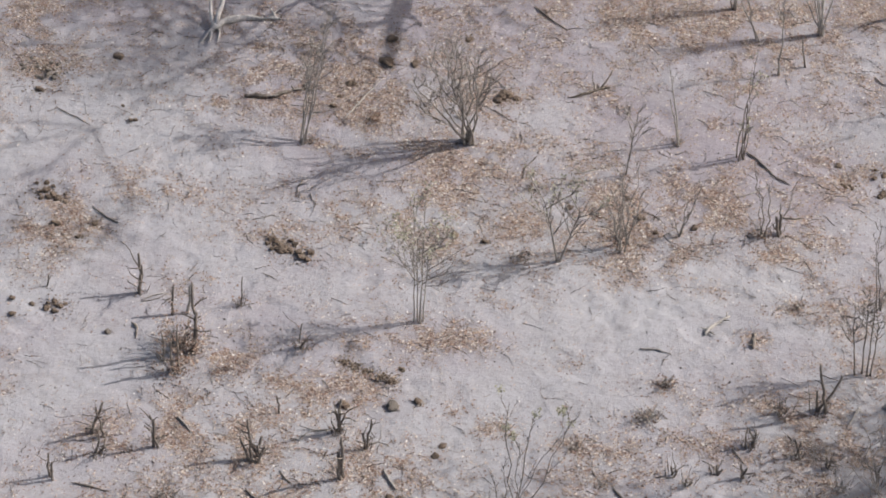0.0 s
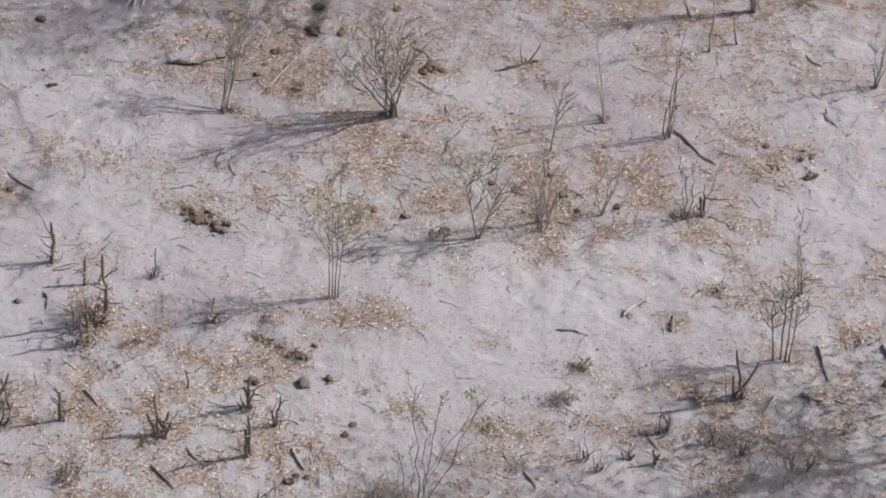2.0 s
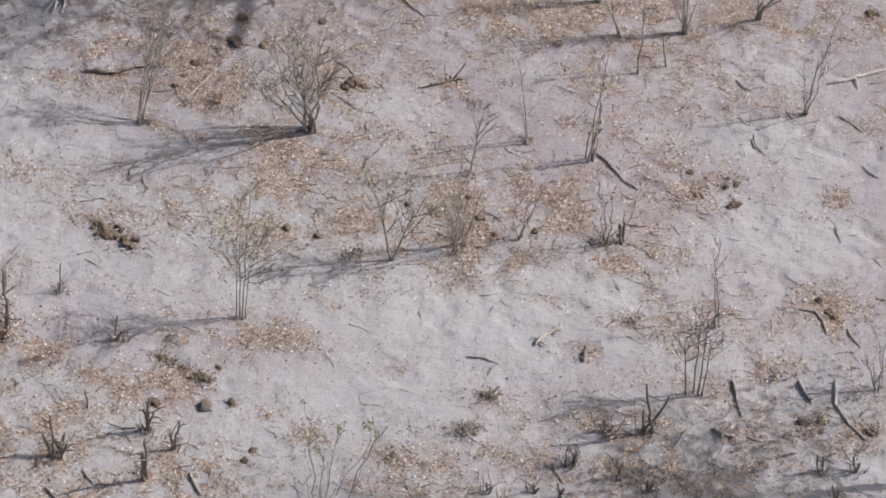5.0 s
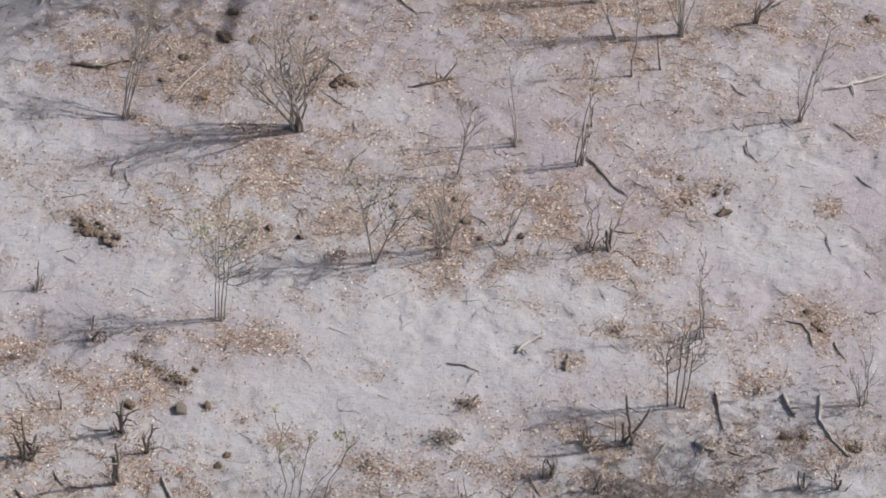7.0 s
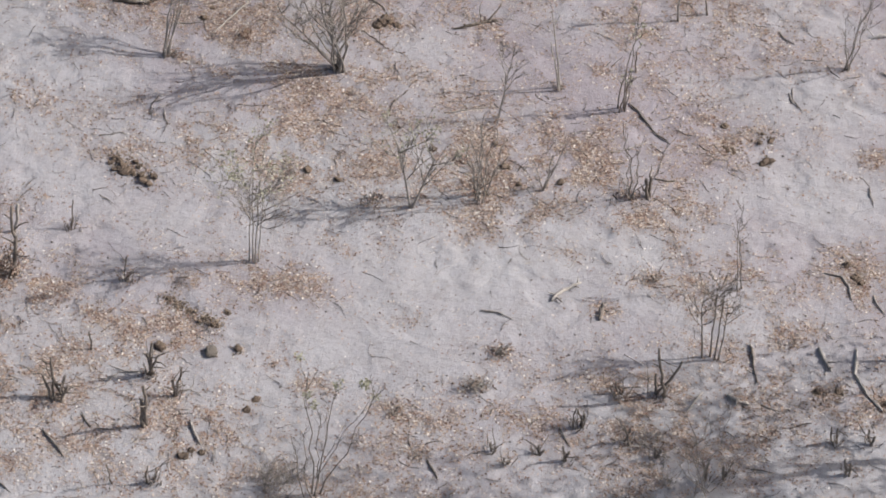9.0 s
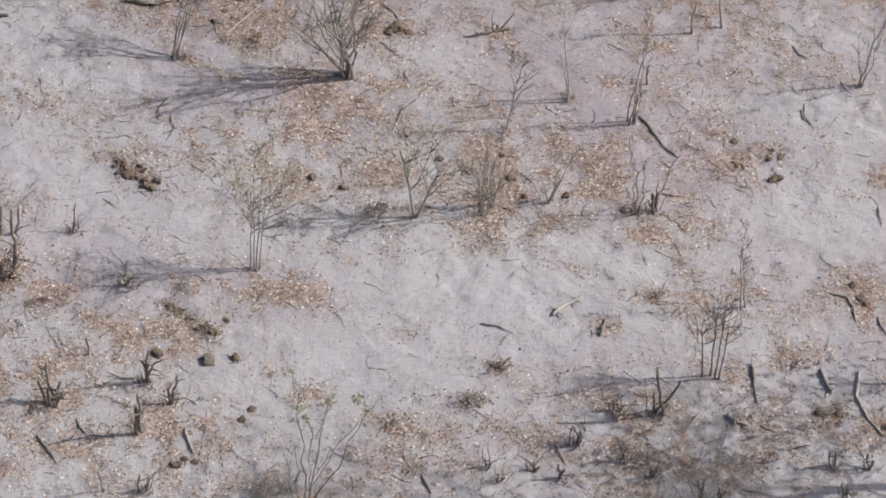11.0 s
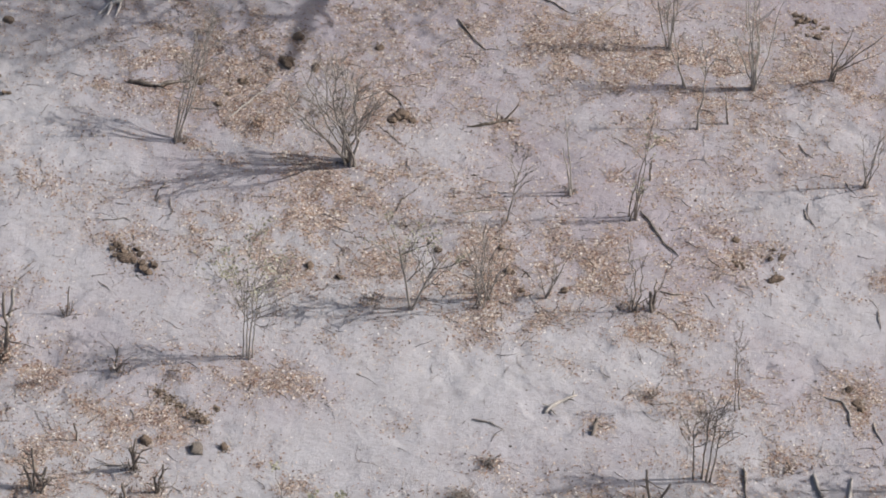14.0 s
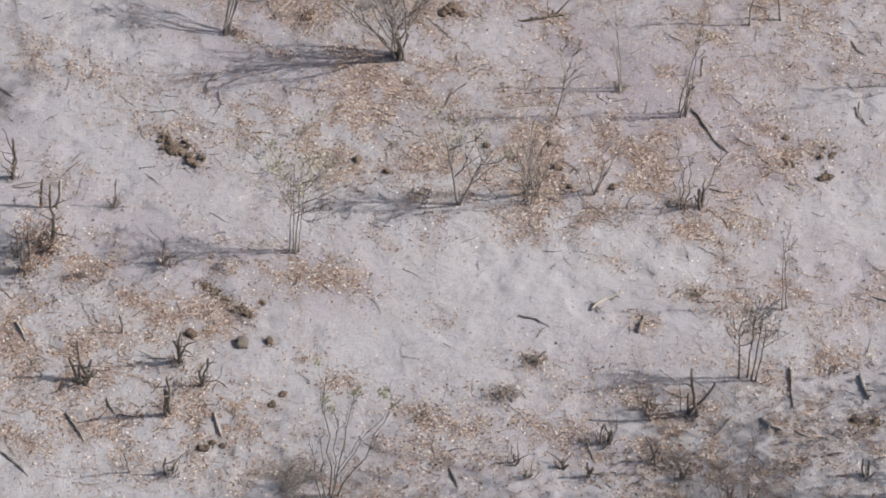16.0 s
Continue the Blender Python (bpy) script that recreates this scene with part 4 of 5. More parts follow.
# shrublets
tuft("grey cushion of dry twigs on sand", 3.42, -5.02, 0.38, 0.2, 90, 165, mat=PALE_WOOD, leaf=110)
tuft("small patch of dry twigs on sand", 3.73, -4.10, 0.26, 0.14, 30, 166, leaf=60)
tuft("small clump of twigs and leaves", 9.08, -2.57, 0.2, 0.12, 14, 167, leaf=60)
tuft("brown dry tuft on sand", 2.08, -5.95, 0.22, 0.2, 26, 168, leaf=50)
tuft("small dry twig tuft", 3.75, -4.06, 0.26, 0.14, 30, 169, leaf=60)
tuft("small dry sprig on dry sand", 6.38, -1.54, 0.14, 0.2, 14, 170, leaf=26)
tuft("small dry sprig beside a bush", 6.36, -1.64, 0.15, 0.22, 14, 171, leaf=26)
tuft("low dry sprig on dry sand", 0.89, 1.41, 0.2, 0.25, 14, 172, leaf=16)
tuft("spread of pale dry twigs", -1.48, 4.03, 0.5, 0.35, 26, 173)
tuft("dry twigs under a bush", -0.59, 3.70, 0.35, 0.3, 24, 174, mat=BARK)
tuft("dry grass and twigs round a stump", 5.55, 0.57, 0.4, 0.3, 24, 175, leaf=60)
tuft("wispy dry twigs over leaves", 2.81, 0.34, 0.5, 0.4, 30, 176, leaf=80)
tuft("grey dry twigs among stumps", 7.11, -6.55, 0.4, 0.3, 30, 177)
tuft("pale bleached twigs on sand", 6.70, -5.62, 0.42, 0.2, 40, 178, mat=WHITE_WOOD)
tuft("dry twigs beside a leaning bush", 2.56, -6.88, 0.2, 0.2, 14, 179)
tuft("clump of dark dead leaves caught in snapped stems", -5.77, -4.00, 0.36, 0.75, 60, 180, mat=DARK_BARK, leaf=700)

# logs and sticks
fallen("pale thin stick over litter", [(5.14, 1.68), (5.52, 1.90), (5.88, 2.21)], 181, r=0.013, mat=PALE_WOOD, name='stick', category='stick', sides=5)
fallen("brown stick beside a stump", [(6.08, 1.13), (6.33, 1.13), (6.56, 1.20)], 182, r=0.02, mat=BARK, name='stick', category='stick', sides=5)
fallen("grey curved twig by reddish leaves", [(10.54, -1.02), (10.62, -1.26), (10.80, -1.49)], 183, r=0.022, mat=GREY_WOOD, name='stick', category='stick', sides=5)
fallen("small curl of bark on sand", [(-6.71, -3.46), (-6.62, -3.61), (-6.62, -3.80)], 184, r=0.03, name='stick', category='stick', sides=6)
fallen("short dark log with a split end", [(-5.34, 3.82), (-4.76, 3.89), (-4.31, 4.17), (-3.88, 4.30)], 185, r=0.09, thin=0.35)
fallen("bleached forked dead branch", [(-6.30, 5.95), (-6.1, 6.28), (-5.6, 6.52), (-4.85, 6.6)], 186, forks=[(0.12, -6.37, 6.81, 0.45), (0.15, -6.15, 7.13, 0.5), (0.1, -6.5, 5.55, 0.02), (0.1, -6.32, 5.5, 0.05), (0.2, -6.12, 5.6, 0.02)], r=0.085, mat=WHITE_WOOD, thin=0.55, name="dead_branch", category="branch")
fallen("long thin pale stick", [(-3.19, 3.27), (-2.79, 4.15), (-2.43, 4.85)], 187, r=0.021, mat=PALE_WOOD, thin=0.4, sides=5, name='stick', category='stick')
fallen("short straight log with upright broken twigs", [(1.63, 4.6), (2.0, 4.82), (2.4, 5.05)], 188, forks=[(0.6, 2.05, 5.25, 0.3), (0.8, 2.45, 5.3, 0.35), (0.9, 2.45, 4.9, 0.1)], r=0.06, thin=0.7, wobble=0.012)
fallen("dark rotten log on dry sand", [(5.36, 3.19), (5.75, 2.73), (6.26, 2.23)], 189, forks=[(0.6, 5.67, 2.56, 0.1)], r=0.04, thin=0.8, wobble=0.022)
fallen("pale bleached forked stick", [(4.50, -2.57), (4.66, -2.28), (5.00, -1.97)], 190, forks=[(0.3, 4.40, -2.37, 0.03), (0.25, 4.71, -2.58, 0.02)], r=0.05, mat=PALE_WOOD, thin=0.5, name='dead_branch', category='branch')
fallen("brown curved stick on dry sand", [(3.23, -3.11), (3.55, -3.10), (3.87, -3.23)], 191, r=0.022, mat=GREY_WOOD, name='stick', category='stick')
fallen("dark short chunk of wood", [(5.45, -2.87), (5.47, -2.42)], 192, r=0.052, thin=0.7, mat=DARK_BARK)
fallen("dark charred-looking log on dry sand", [(8.30, -2.85), (8.39, -3.18), (8.51, -3.68)], 193, r=0.044, thin=0.5)
fallen("jagged dark piece of fallen trunk", [(9.59, -2.59), (9.70, -2.89), (9.86, -3.14)], 194, forks=[(0.6, 9.93, -2.98, 0.08)], mat=GREY_WOOD, r=0.045, thin=0.6)
fallen("long grey curved dead branch", [(10.30, -2.48), (10.30, -3.11), (10.54, -3.57), (10.89, -3.96)], 195, r=0.03, mat=PALE_WOOD, thin=0.7, name='dead_branch', category='branch')
fallen("grey bent branch on sand", [(9.53, -0.65), (9.90, -0.67), (10.06, -0.91), (10.12, -1.26)], 196, r=0.02, mat=GREY_WOOD, thin=1.2, name='dead_branch', category='branch')
fallen("small dark stick on dry sand", [(10.28, 1.91), (10.38, 1.44)], 197, r=0.020, name='stick', category='stick')
fallen("pale bleached stick on dry sand", [(7.55, -4.21), (7.41, -4.49), (7.25, -4.90)], 198, r=0.027, mat=PALE_WOOD, name='stick', category='stick')
fallen("dark stick on leaf litter", [(-4.04, -7.69), (-3.83, -7.88), (-3.60, -8.15)], 199, r=0.028, name='stick', category='stick')
fallen("dark stick on sand", [(-4.86, -8.83), (-4.58, -8.98), (-4.31, -9.17)], 200, r=0.020, name='stick', category='stick')
fallen("half-bleached piece of wood", [(-1.51, -6.93), (-1.39, -7.19), (-1.22, -7.45)], 201, r=0.032, mat=GREY_WOOD, thin=0.7)
fallen("dark thin stick on dry sand", [(-7.25, -7.85), (-6.95, -7.92), (-6.61, -8.00)], 202, r=0.022, name='stick', category='stick')
fallen("dark crooked stick on dry sand", [(-7.99, -0.09), (-7.73, -0.32), (-7.46, -0.47)], 203, r=0.026, name='stick', category='stick')
fallen("long thin dark stick", [(-9.26, 3.06), (-8.83, 2.79), (-8.43, 2.52)], 204, r=0.014, name='stick', category='stick')
fallen("bleached fallen branch with a fork", [(10.05, 6.28), (10.50, 6.49), (10.92, 6.76), (11.47, 7.10)], 205, forks=[(0.1, 9.75, 6.63, 0.2), (0.05, 9.69, 5.97, 0.05), (0.5, 10.74, 6.25, 0.02)], r=0.042, mat=WHITE_WOOD, thin=0.9, wobble=0.05, name='dead_branch', category='branch')
fallen("grey stick on dry sand", [(10.33, 5.30), (10.60, 5.09), (10.86, 4.83)], 206, r=0.018, mat=GREY_WOOD, name='stick', category='stick')
fallen("dark bent stick on dry sand", [(8.56, 4.43), (8.61, 4.08), (8.81, 3.78)], 207, mat=BARK, r=0.018, name='stick', category='stick')
fallen("dark thin stick on sand", [(8.15, 6.11), (8.29, 5.89), (8.50, 5.73)], 208, mat=BARK, r=0.016, name='stick', category='stick')
fallen("dark chunk of wood", [(10.84, 3.81), (11.07, 3.52)], 209, r=0.040)
fallen("flat rotten pieces of wood", [(7.98, -4.2), (8.15, -4.3), (8.4, -4.36)], 210, forks=[(0.5, 8.19, -4.45, 0.02)], r=0.055, thin=0.9, mat=GREY_WOOD, wobble=0.05)
fallen("tan crooked stick in litter", [(-5.54, -5.96), (-5.39, -6.12), (-5.23, -6.34)], 211, r=0.03, mat=GREY_WOOD, name='stick', category='stick')
fallen("short standing bit of stick", [(-3.44, -7.19), (-3.27, -7.41)], 212, r=0.025, name='stick', category='stick')
fallen("small reddish stick on sand", [(-6.03, -5.30), (-5.77, -5.45)], 213, r=0.014, mat=BARK, name='stick', category='stick', sides=5)
fallen("long thin stick lying by a stump", [(5.72, -4.46), (6.07, -4.46), (6.44, -4.36)], 214, r=0.013, name='stick', category='stick', sides=5)
fallen("dark stick near leaf litter", [(8.63, -4.29), (8.93, -4.38)], 215, r=0.018, name='stick', category='stick')
fallen("dark stub of wood", [(2.82, -6.97), (3.02, -7.29)], 216, r=0.044, thin=0.6)
fallen("curved dark branch on dry sand", [(0.69, 7.72), (1.05, 7.30), (1.45, 6.93)], 217, forks=[(0.3, 1.15, 7.70, 0.1)], r=0.022, name='dead_branch', category='branch')
fallen("pale slanting stick on dry sand", [(3.96, 9.42), (3.70, 8.96), (3.40, 8.46)], 218, r=0.018, mat=GREY_WOOD, name='stick', category='stick')
fallen("dark stick lying on sand", [(2.23, 8.91), (2.57, 8.83), (2.84, 8.69)], 219, r=0.024, name='stick', category='stick')
fallen("short dark stub on dry sand", [(8.50, 4.25), (8.62, 3.96)], 220, mat=BARK, r=0.02, thin=0.7)
fallen("curved twig over dung", [(-0.30, 5.17), (0.05, 4.93), (0.27, 4.57)], 221, r=0.014, name='stick', category='stick', sides=5)
fallen("thin dark twig on dry sand", [(-0.21, 4.08), (0.07, 3.90), (0.36, 3.65)], 222, r=0.011, name='stick', category='stick', sides=5)
fallen("small dark crooked stick", [(0.69, 1.79), (0.72, 2.12), (0.91, 2.43)], 223, forks=[(0.5, 0.76, 2.35, 0.05)], r=0.018, name='stick', category='stick', sides=5)
fallen("short pale twig on dry sand", [(-0.46, 2.64), (-0.22, 3.00)], 224, r=0.011, mat=PALE_WOOD, name='stick', category='stick', sides=5)
fallen("thin dark twig on sand", [(-4.37, -1.69), (-4.03, -1.89)], 225, r=0.013, name='stick', category='stick', sides=5)
fallen("short brown stick on dry sand", [(-6.67, -2.79), (-6.32, -2.67), (-6.12, -2.45)], 226, r=0.016, mat=GREY_WOOD, name='stick', category='stick', sides=5)
fallen("dark leaning stick on dry sand", [(5.05, -5.70), (5.27, -6.07)], 227, r=0.018, name='stick', category='stick', sides=5)
fallen("pale stick in litter", [(9.43, -5.60), (9.80, -5.35)], 228, r=0.013, mat=PALE_WOOD, name='stick', category='stick', sides=5)
fallen("dark thin branch piece", [(8.48, -5.87), (8.94, -5.88)], 229, r=0.016, name='stick', category='stick', sides=5)
fallen("crooked pale dead arm beside a stump", [(-2.5, -5.95), (-2.8, -6.02), (-3.1, -6.2), (-3.34, -6.33)], 231, forks=[(0.6, -3.38, -6.62, 0.02), (0.4, -3.2, -6.05, 0.1)], r=0.02, mat=GREY_WOOD, thin=0.5, wobble=0.07, name="dead_branch", category="branch", sides=6)
fallen("bent dead arm on leaf litter", [(-1.87, -6.3), (-1.67, -6.21), (-1.42, -6.34)], 232, r=0.018, mat=GREY_WOOD, wobble=0.06, name="stick", category="stick", sides=6)
fallen("pale straight stick in leaf litter", [(-3.95, 3.46), (-3.6, 3.55), (-3.26, 3.65)], 233, r=0.014, mat=PALE_WOOD, name="stick", category="stick", sides=5)
fallen("dark forked twig on sand", [(-3.84, 1.31), (-3.93, 1.05), (-3.9, 0.71)], 234, forks=[(0.4, -3.6, 1.25, 0.1)], r=0.012, name="stick", category="stick", sides=5)
fallen("curved dark twig on sand", [(-3.68, 0.95), (-3.5, 0.55), (-3.58, 0.17)], 235, forks=[(0.6, -3.75, 0.2, 0.02)], r=0.013, name="stick", category="stick", sides=5)
fallen("brown crooked twig on sand", [(-4.75, -0.08), (-4.5, 0.02), (-4.36, 0.12), (-4.2, 0.05)], 236, r=0.013, mat=GREY_WOOD, name="stick", category="stick", sides=5)
tuft("tan clump of dry straw and leaves", -2.57, 3.45, 0.24, 0.06, 16, 237, mat=STRAW, leaf=220)
fallen("pale dry stick beside a stump", [(-6.66, -2.73), (-6.45, -2.6), (-6.22, -2.5)], 338, r=0.022, mat=PALE_WOOD, name="stick", category="stick", sides=6)
tuft("low dark scrub with dry leaves", 0.75, -0.72, 0.4, 0.32, 36, 340, mat=BARK, leaf=60)
# dry scrub, built dark and dense to include its shadow
tuft("dark twigs for scrub and its shadow in leaf litter", -5.5, -8.15, 0.5, 0.35, 60, 339, mat=DARK_BARK, leaf=90)

# dung
dung("heap of old dark dung balls", -4.07, -0.79, 11, 0.25, 0.08, 230, fibre=200)
dung("few dark dung balls", -3.64, -1.04, 5, 0.18, 0.08, 231, fibre=160)
dung("single dark dung ball on sand", -0.99, -5.09, 2, 0.06, 0.07, 232, fibre=30)
dung("single grey weathered dung ball", -1.48, -5.25, 1, 0.0, 0.118, 233, grey=True, fibre=20)
dung("dark dung beside a stump", -2.38, -5.35, 2, 0.06, 0.088, 234, fibre=40)
dung("flattened trail of crumbled dung", -2.5, -4.05, 4, 0.09, 0.035, 235, fibre=110)
dung("flattened brown dung in a trail", -2.27, -4.18, 3, 0.1, 0.03, 335, fibre=110)
dung("flattened crumbled dung on dry sand", -2.05, -4.3, 3, 0.1, 0.03, 236, fibre=120)
dung("small crumbled dung heap", -1.75, -4.45, 4, 0.11, 0.035, 237, fibre=130)
dung("brown dung at the end of a trail", -1.55, -4.56, 4, 0.09, 0.05, 337, fibre=100)
dung("tan crumbled dung on dry sand", -1.38, -4.18, 1, 0.0, 0.03, 238, fibre=150)
dung("dark dung ball on dry sand", -2.37, 6.10, 2, 0.05, 0.10, 239, fibre=30)
dung("pile of dark dung balls", -2.41, 5.30, 4, 0.15, 0.10, 240, fibre=30)
dung("dark dung ball on litter", -1.80, 5.38, 2, 0.05, 0.08, 241, fibre=30)
dung("dark dung ball beside a log", -3.94, 4.26, 2, 0.06, 0.08, 242, fibre=30)
dung("dark dung ball in leaves", -3.12, 4.53, 2, 0.05, 0.08, 243, fibre=30)
dung("small dark dung ball", -3.43, 3.74, 1, 0.0, 0.07, 244, fibre=20)
dung("small dung ball on dry sand", -3.33, 4.09, 1, 0.0, 0.05, 245, fibre=20)
dung("pair of dark dung balls", -0.74, 6.41, 2, 0.11, 0.06, 246, fibre=20)
dung("heap of brown dung balls", 0.18, 4.45, 6, 0.22, 0.10, 247, fibre=80)
dung("large old heap of grey crumbled dung", -9.70, 4.36, 9, 0.42, 0.06, 248, grey=True, fibre=420)
dung("dark dung ball on sand", -9.72, 3.58, 2, 0.07, 0.07, 249, fibre=20)
dung("round dark dung ball", -8.16, 4.91, 1, 0.0, 0.08, 250, fibre=10)
dung("small round dung ball", -7.54, 2.83, 1, 0.0, 0.06, 251, fibre=8)
dung("dark crumbled dung heap", -9.07, 0.38, 7, 0.27, 0.07, 252, fibre=160)
dung("dark dung in leaves", -8.64, 0.16, 4, 0.18, 0.07, 253, fibre=60)
dung("dung ball near a stick", -7.90, -0.55, 1, 0.0, 0.08, 254, fibre=20)
dung("dung ball in litter", -8.73, -0.69, 2, 0.09, 0.06, 255, fibre=30)
dung("small dung in litter", -8.09, -0.97, 2, 0.09, 0.05, 256, fibre=30)
dung("flat grey weathered dung", -7.18, -3.75, 1, 0.0, 0.08, 257, grey=True, fibre=6)
dung("tiny dark dung ball", -7.86, 3.26, 1, 0.0, 0.05, 258, fibre=4)
dung("heap of dung with dry fibre", -8.31, -3.06, 6, 0.20, 0.06, 259, fibre=120)
dung("dark dung ball on pale sand", -9.19, -2.97, 1, 0.0, 0.06, 260, fibre=8)
dung("oval dark dung ball", -9.04, -3.45, 2, 0.08, 0.07, 261, fibre=8)
dung("small dark dung ball on sand", -8.79, -3.06, 1, 0.0, 0.05, 262, fibre=8)
dung("brown dung balls among leaves", 8.05, 2.86, 4, 0.20, 0.06, 263, fibre=60)
dung("dark dung balls on dry sand", 8.22, 2.16, 3, 0.11, 0.08, 264, fibre=40)
dung("crumbled brown dung on dry sand", 7.50, 2.38, 3, 0.18, 0.06, 265, fibre=60)
dung("dark dung ball in litter", 7.30, 3.01, 1, 0.0, 0.07, 266, fibre=30)
dung("dark dung ball in reddish leaves", 9.98, -0.32, 2, 0.07, 0.07, 267, fibre=50)
dung("dung balls in leaves", 10.22, -0.64, 3, 0.12, 0.06, 268, fibre=80)
dung("dark dung ball on bare sand", -0.59, -0.12, 1, 0.0, 0.08, 269, fibre=10)
dung("crumbling dung ball on dry sand", 0.04, -0.25, 2, 0.05, 0.06, 270, fibre=30)
dung("pair of brown dung balls", -0.45, -6.16, 1, 0.0, 0.07, 271, fibre=10)
dung("brown dung ball on dry sand", -0.58, -6.46, 1, 0.0, 0.08, 272, fibre=10)
dung("flat dark dung on dry sand", -1.43, -7.68, 3, 0.13, 0.07, 273, fibre=30)
dung("dark leftover dung by a stick", -1.17, -7.59, 1, 0.0, 0.06, 274, fibre=10)
dung("brown fibrous clump on dry sand", 9.64, -3.72, 1, 0.0, 0.06, 275, fibre=110)
dung("brown fibrous dung clump", 10.04, -3.66, 2, 0.06, 0.06, 276, fibre=140)
dung("brown fibrous dung on dry sand", 10.95, -3.72, 4, 0.14, 0.06, 277, fibre=90)
dung("pile of dark dung balls on sand", 7.96, 9.71, 7, 0.29, 0.08, 278, fibre=80)
dung("dark dung ball by the pile", 7.67, 10.03, 3, 0.11, 0.07, 279, fibre=30)
dung("brown dung pile on dry sand", 11.05, 8.83, 3, 0.13, 0.08, 280, fibre=60)
dung("dark dung ball among leaves", 4.28, 0.63, 1, 0.0, 0.08, 281, fibre=20)
dung("dark dung ball in leaf litter", 1.70, 0.99, 1, 0.0, 0.08, 282, fibre=20)
dung("dung ball in leaf litter", 3.48, 0.39, 1, 0.0, 0.07, 283, fibre=20)
dung("brown dung ball in leaf litter", 3.16, 0.78, 2, 0.09, 0.07, 284, fibre=30)
dung("dung ball under twigs", 2.87, 1.40, 1, 0.0, 0.07, 285, fibre=20)
dung("round dark dung ball", -8.25, 4.93, 1, 0.0, 0.08, 286, fibre=10)
dung("dark dung ball on dry sand", -7.63, 2.81, 1, 0.0, 0.07, 287, fibre=8)

# trees beyond the clearing that shade the sand
shade_tree("sparse leafy tree beyond the clearing", 2.7, 11.4, 15.0, 4.8, 905, 6000)
shade_tree("tall nearly leafless tree leaning over the clearing", -0.6, 12.4, 17.0, 4.2, 907, 2200, (4.5, -5.5), 0.04, 0.4)
shade_tree("leafy bush willow beside the clearing", 15.6, -3.7, 15.0, 4.0, 901, 7000)
# added trunk, out of view, leaned so its shadow lands on the far sand
leaning_shade_trunk("unseen leaning trunk added to shade the far sand", -2.44, 11.32, 10.16, -2.36, 8.5, 0.2, 903)


# ---- litter on the sand ----
def scatter(count, seed, where):
    """Places on the ground, thick where the function where is high."""
    rng = np.random.default_rng(seed)
    x, y = rng.uniform(-12, 12.5, count), rng.uniform(-11, 12, count)
    keep = rng.uniform(0, 1, count) < where(x, y)
    return x[keep], y[keep], rng


def flakes(name, count, seed, where, low, high, mat, label, category, narrow=0.5, curl=0.7):
    x, y, rng = scatter(count, seed, where)
    n = len(x)
    z = ground_z(x, y) + 0.006
    size, turn = low + (high - low) * rng.uniform(0, 1, n) ** 1.7, rng.uniform(0, 6.283, n)
    ux, uy = np.cos(turn) * size, np.sin(turn) * size
    wide = narrow * rng.uniform(0.6, 1.2, n)
    lift = min(curl, narrow * 2.0) * size
    co = np.zeros((n, 4, 3))
    co[:, 0] = np.stack([x - ux / 2, y - uy / 2, z + rng.uniform(0, 0.35, n) * lift], 1)
    co[:, 1] = np.stack([x + uy * wide / 2, y - ux * wide / 2, z + rng.uniform(-0.05, 0.3, n) * lift], 1)
    co[:, 2] = np.stack([x + ux / 2, y + uy / 2, z + rng.uniform(0, 0.35, n) * lift], 1)
    co[:, 3] = np.stack([x - uy * wide / 2, y + ux * wide / 2, z + rng.uniform(-0.05, 0.3, n) * lift], 1)
    i = np.arange(n) * 4
    faces = np.concatenate([np.stack([i, i + 1, i + 2], 1), np.stack([i, i + 2, i + 3], 1)])
    me = bpy.data.meshes.new(name)
    me.vertices.add(4 * n)
    me.vertices.foreach_set("co", co.ravel())
    me.loops.add(faces.size)
    me.loops.foreach_set("vertex_index", faces.ravel().astype(np.int32))
    me.polygons.add(len(faces))
    me.polygons.foreach_set("loop_start", np.arange(0, faces.size, 3, dtype=np.int32))
    me.update(calc_edges=True)
    me.materials.append(mat)
    tagged(new(name, me), label, category, kind="stuff")


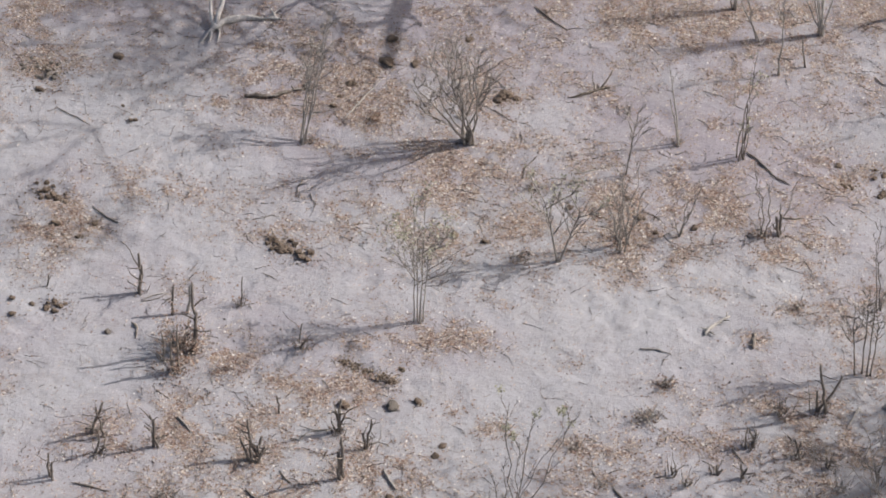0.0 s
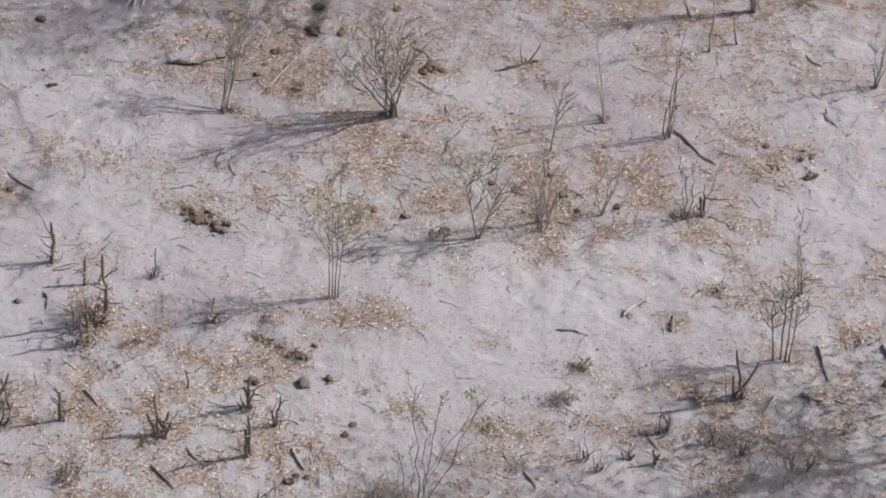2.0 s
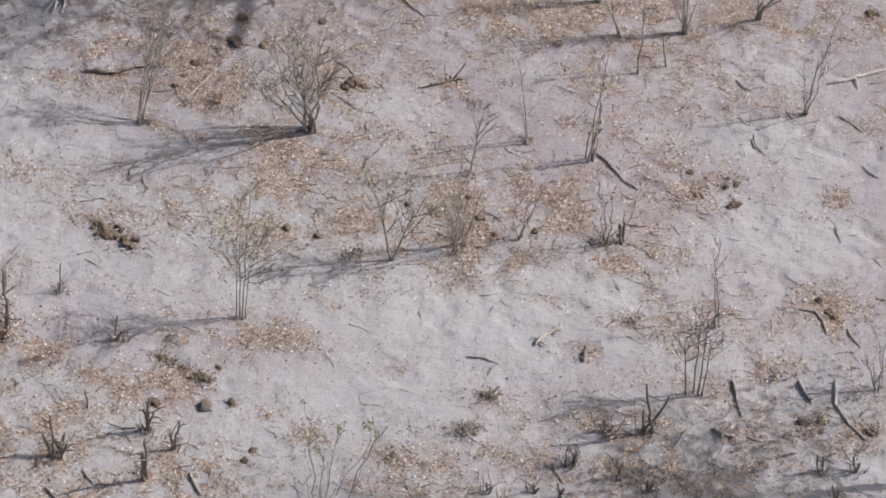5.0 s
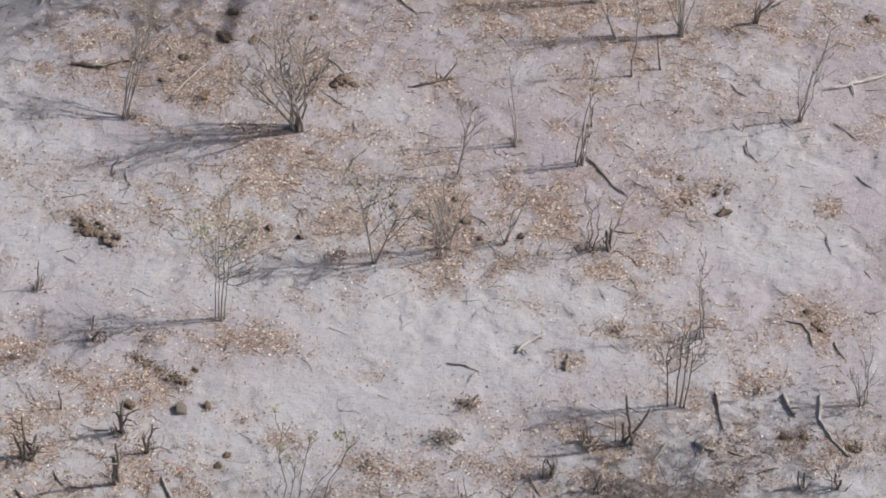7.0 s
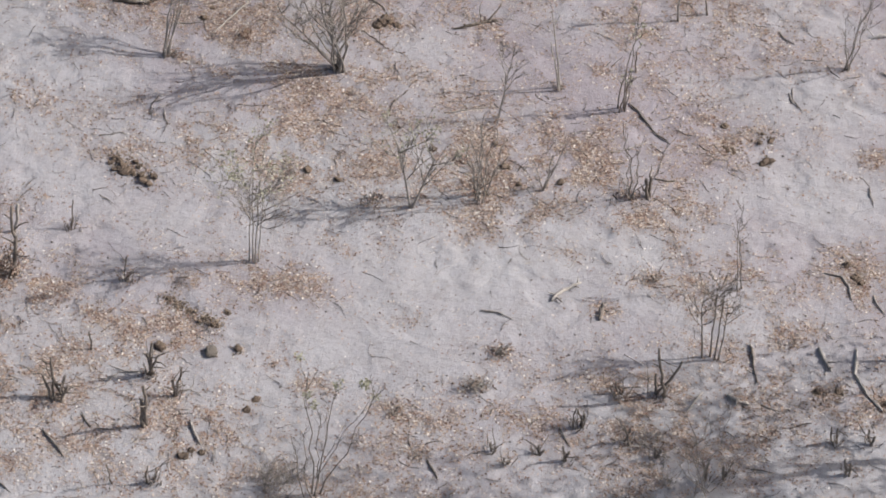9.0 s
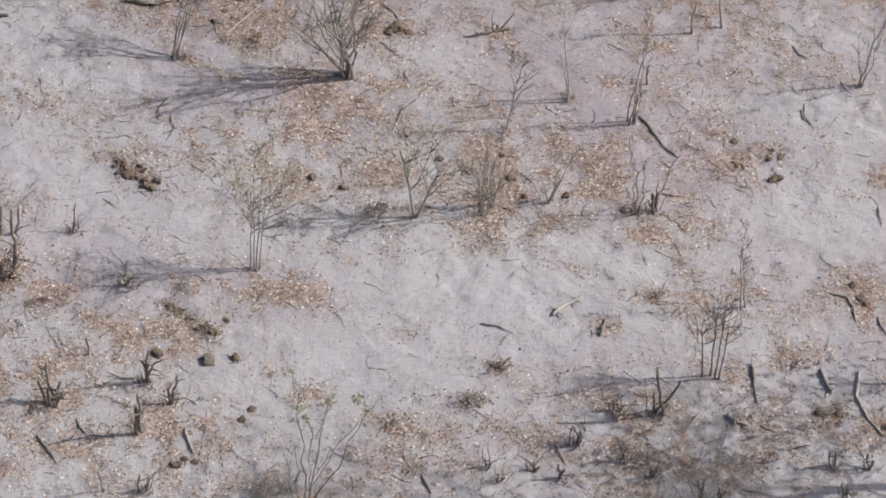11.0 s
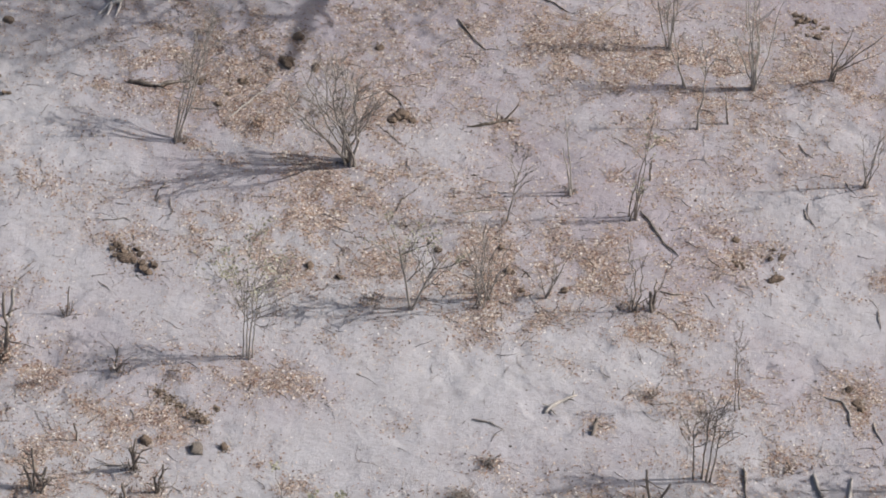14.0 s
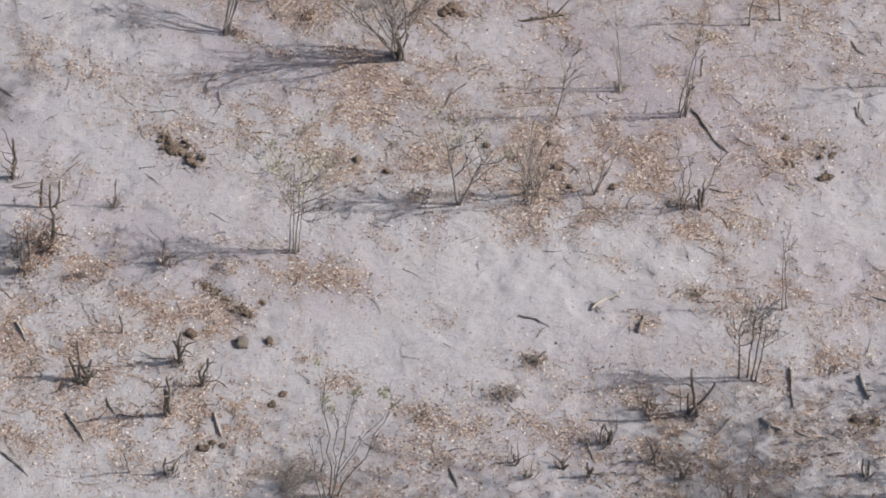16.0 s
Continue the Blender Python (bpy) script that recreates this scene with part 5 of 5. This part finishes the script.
flakes("leaf_litter", 900000, 41, leaves_at, 0.02, 0.078, DRY_LEAF, "dry tan and brown fallen leaves strewn on sand", "leaf litter", 0.42, 0.35)
flakes("straw_litter", 200000, 43, lambda x, y: 0.012 + 0.6 * leaves_at(x, y), 0.04, 0.17, STRAW, "broken straw and thin dry twigs on sand", "straw", 0.09)
flakes("leaf_chaff", 900000, 45, lambda x, y: 0.015 + 0.18 * (1 - bare_at(x, y)) * cloud(x, y, 71, 0.9, 81, 4) + 0.5 * leaves_at(x, y), 0.01, 0.034, CHAFF, "fine crumbled leaf chaff over the sand", "leaf litter", 0.45, 0.3)


def crumbs():
    x, y, rng = scatter(6000, 47, lambda x, y: 0.3 + 0.7 * leaves_at(x, y))
    n = len(x)
    r = 0.008 + 0.022 * rng.uniform(0, 1, n) ** 3
    z = ground_z(x, y) + r * 0.3
    base = np.array([(1, 0, 0), (0, 1, 0), (-1, 0, 0), (0, -1, 0), (0, 0, 0.8)])
    co = np.stack([x, y, z], 1)[:, None] + base[None] * (r[:, None, None] * rng.uniform(0.6, 1.4, (n, 5, 1)))
    i = np.arange(n) * 5
    faces = np.concatenate([np.stack([i + k, i + (k + 1) % 4, i + 4], 1) for k in range(4)])
    me = bpy.data.meshes.new("sand_crumbs")
    me.from_pydata(co.reshape(-1, 3), [], faces.tolist())
    me.materials.append(CRUMB)
    tagged(new("sand_crumbs", me), "small grey clods and crumbs of sand", "clods", kind="stuff")


crumbs()


def fallen_twigs(count, seed):
    """Loose crooked twigs that lie about, too many to tell apart."""
    rng = random.Random(seed)
    s = Shape()
    made = 0
    while made < count:
        x, y = rng.uniform(-11, 11.5), rng.uniform(-9.5, 10.5)
        if rng.random() > 0.12 + float(leaves_at(x, y)) * 1.2:
            continue
        made += 1
        a1, span, r = rng.uniform(0, 6.28), rng.uniform(0.12, 0.5), rng.uniform(0.003, 0.007)
        pts = []
        for k in range(5):
            x, y = x + math.cos(a1) * span / 4, y + math.sin(a1) * span / 4
            a1 += rng.uniform(-0.5, 0.5)
            pts.append((x, y, float(ground_z(x, y)) + r * 0.8 + rng.uniform(0, 0.02)))
        s.tube(pts, [r, r, r * 0.8, r * 0.7, r * 0.4], 3)
    ob = new("fallen_twigs", s.mesh("fallen_twigs", TWIG))
    tagged(ob, "thin crooked dry twigs scattered on sand", "twigs", kind="stuff")


fallen_twigs(2600, 53)
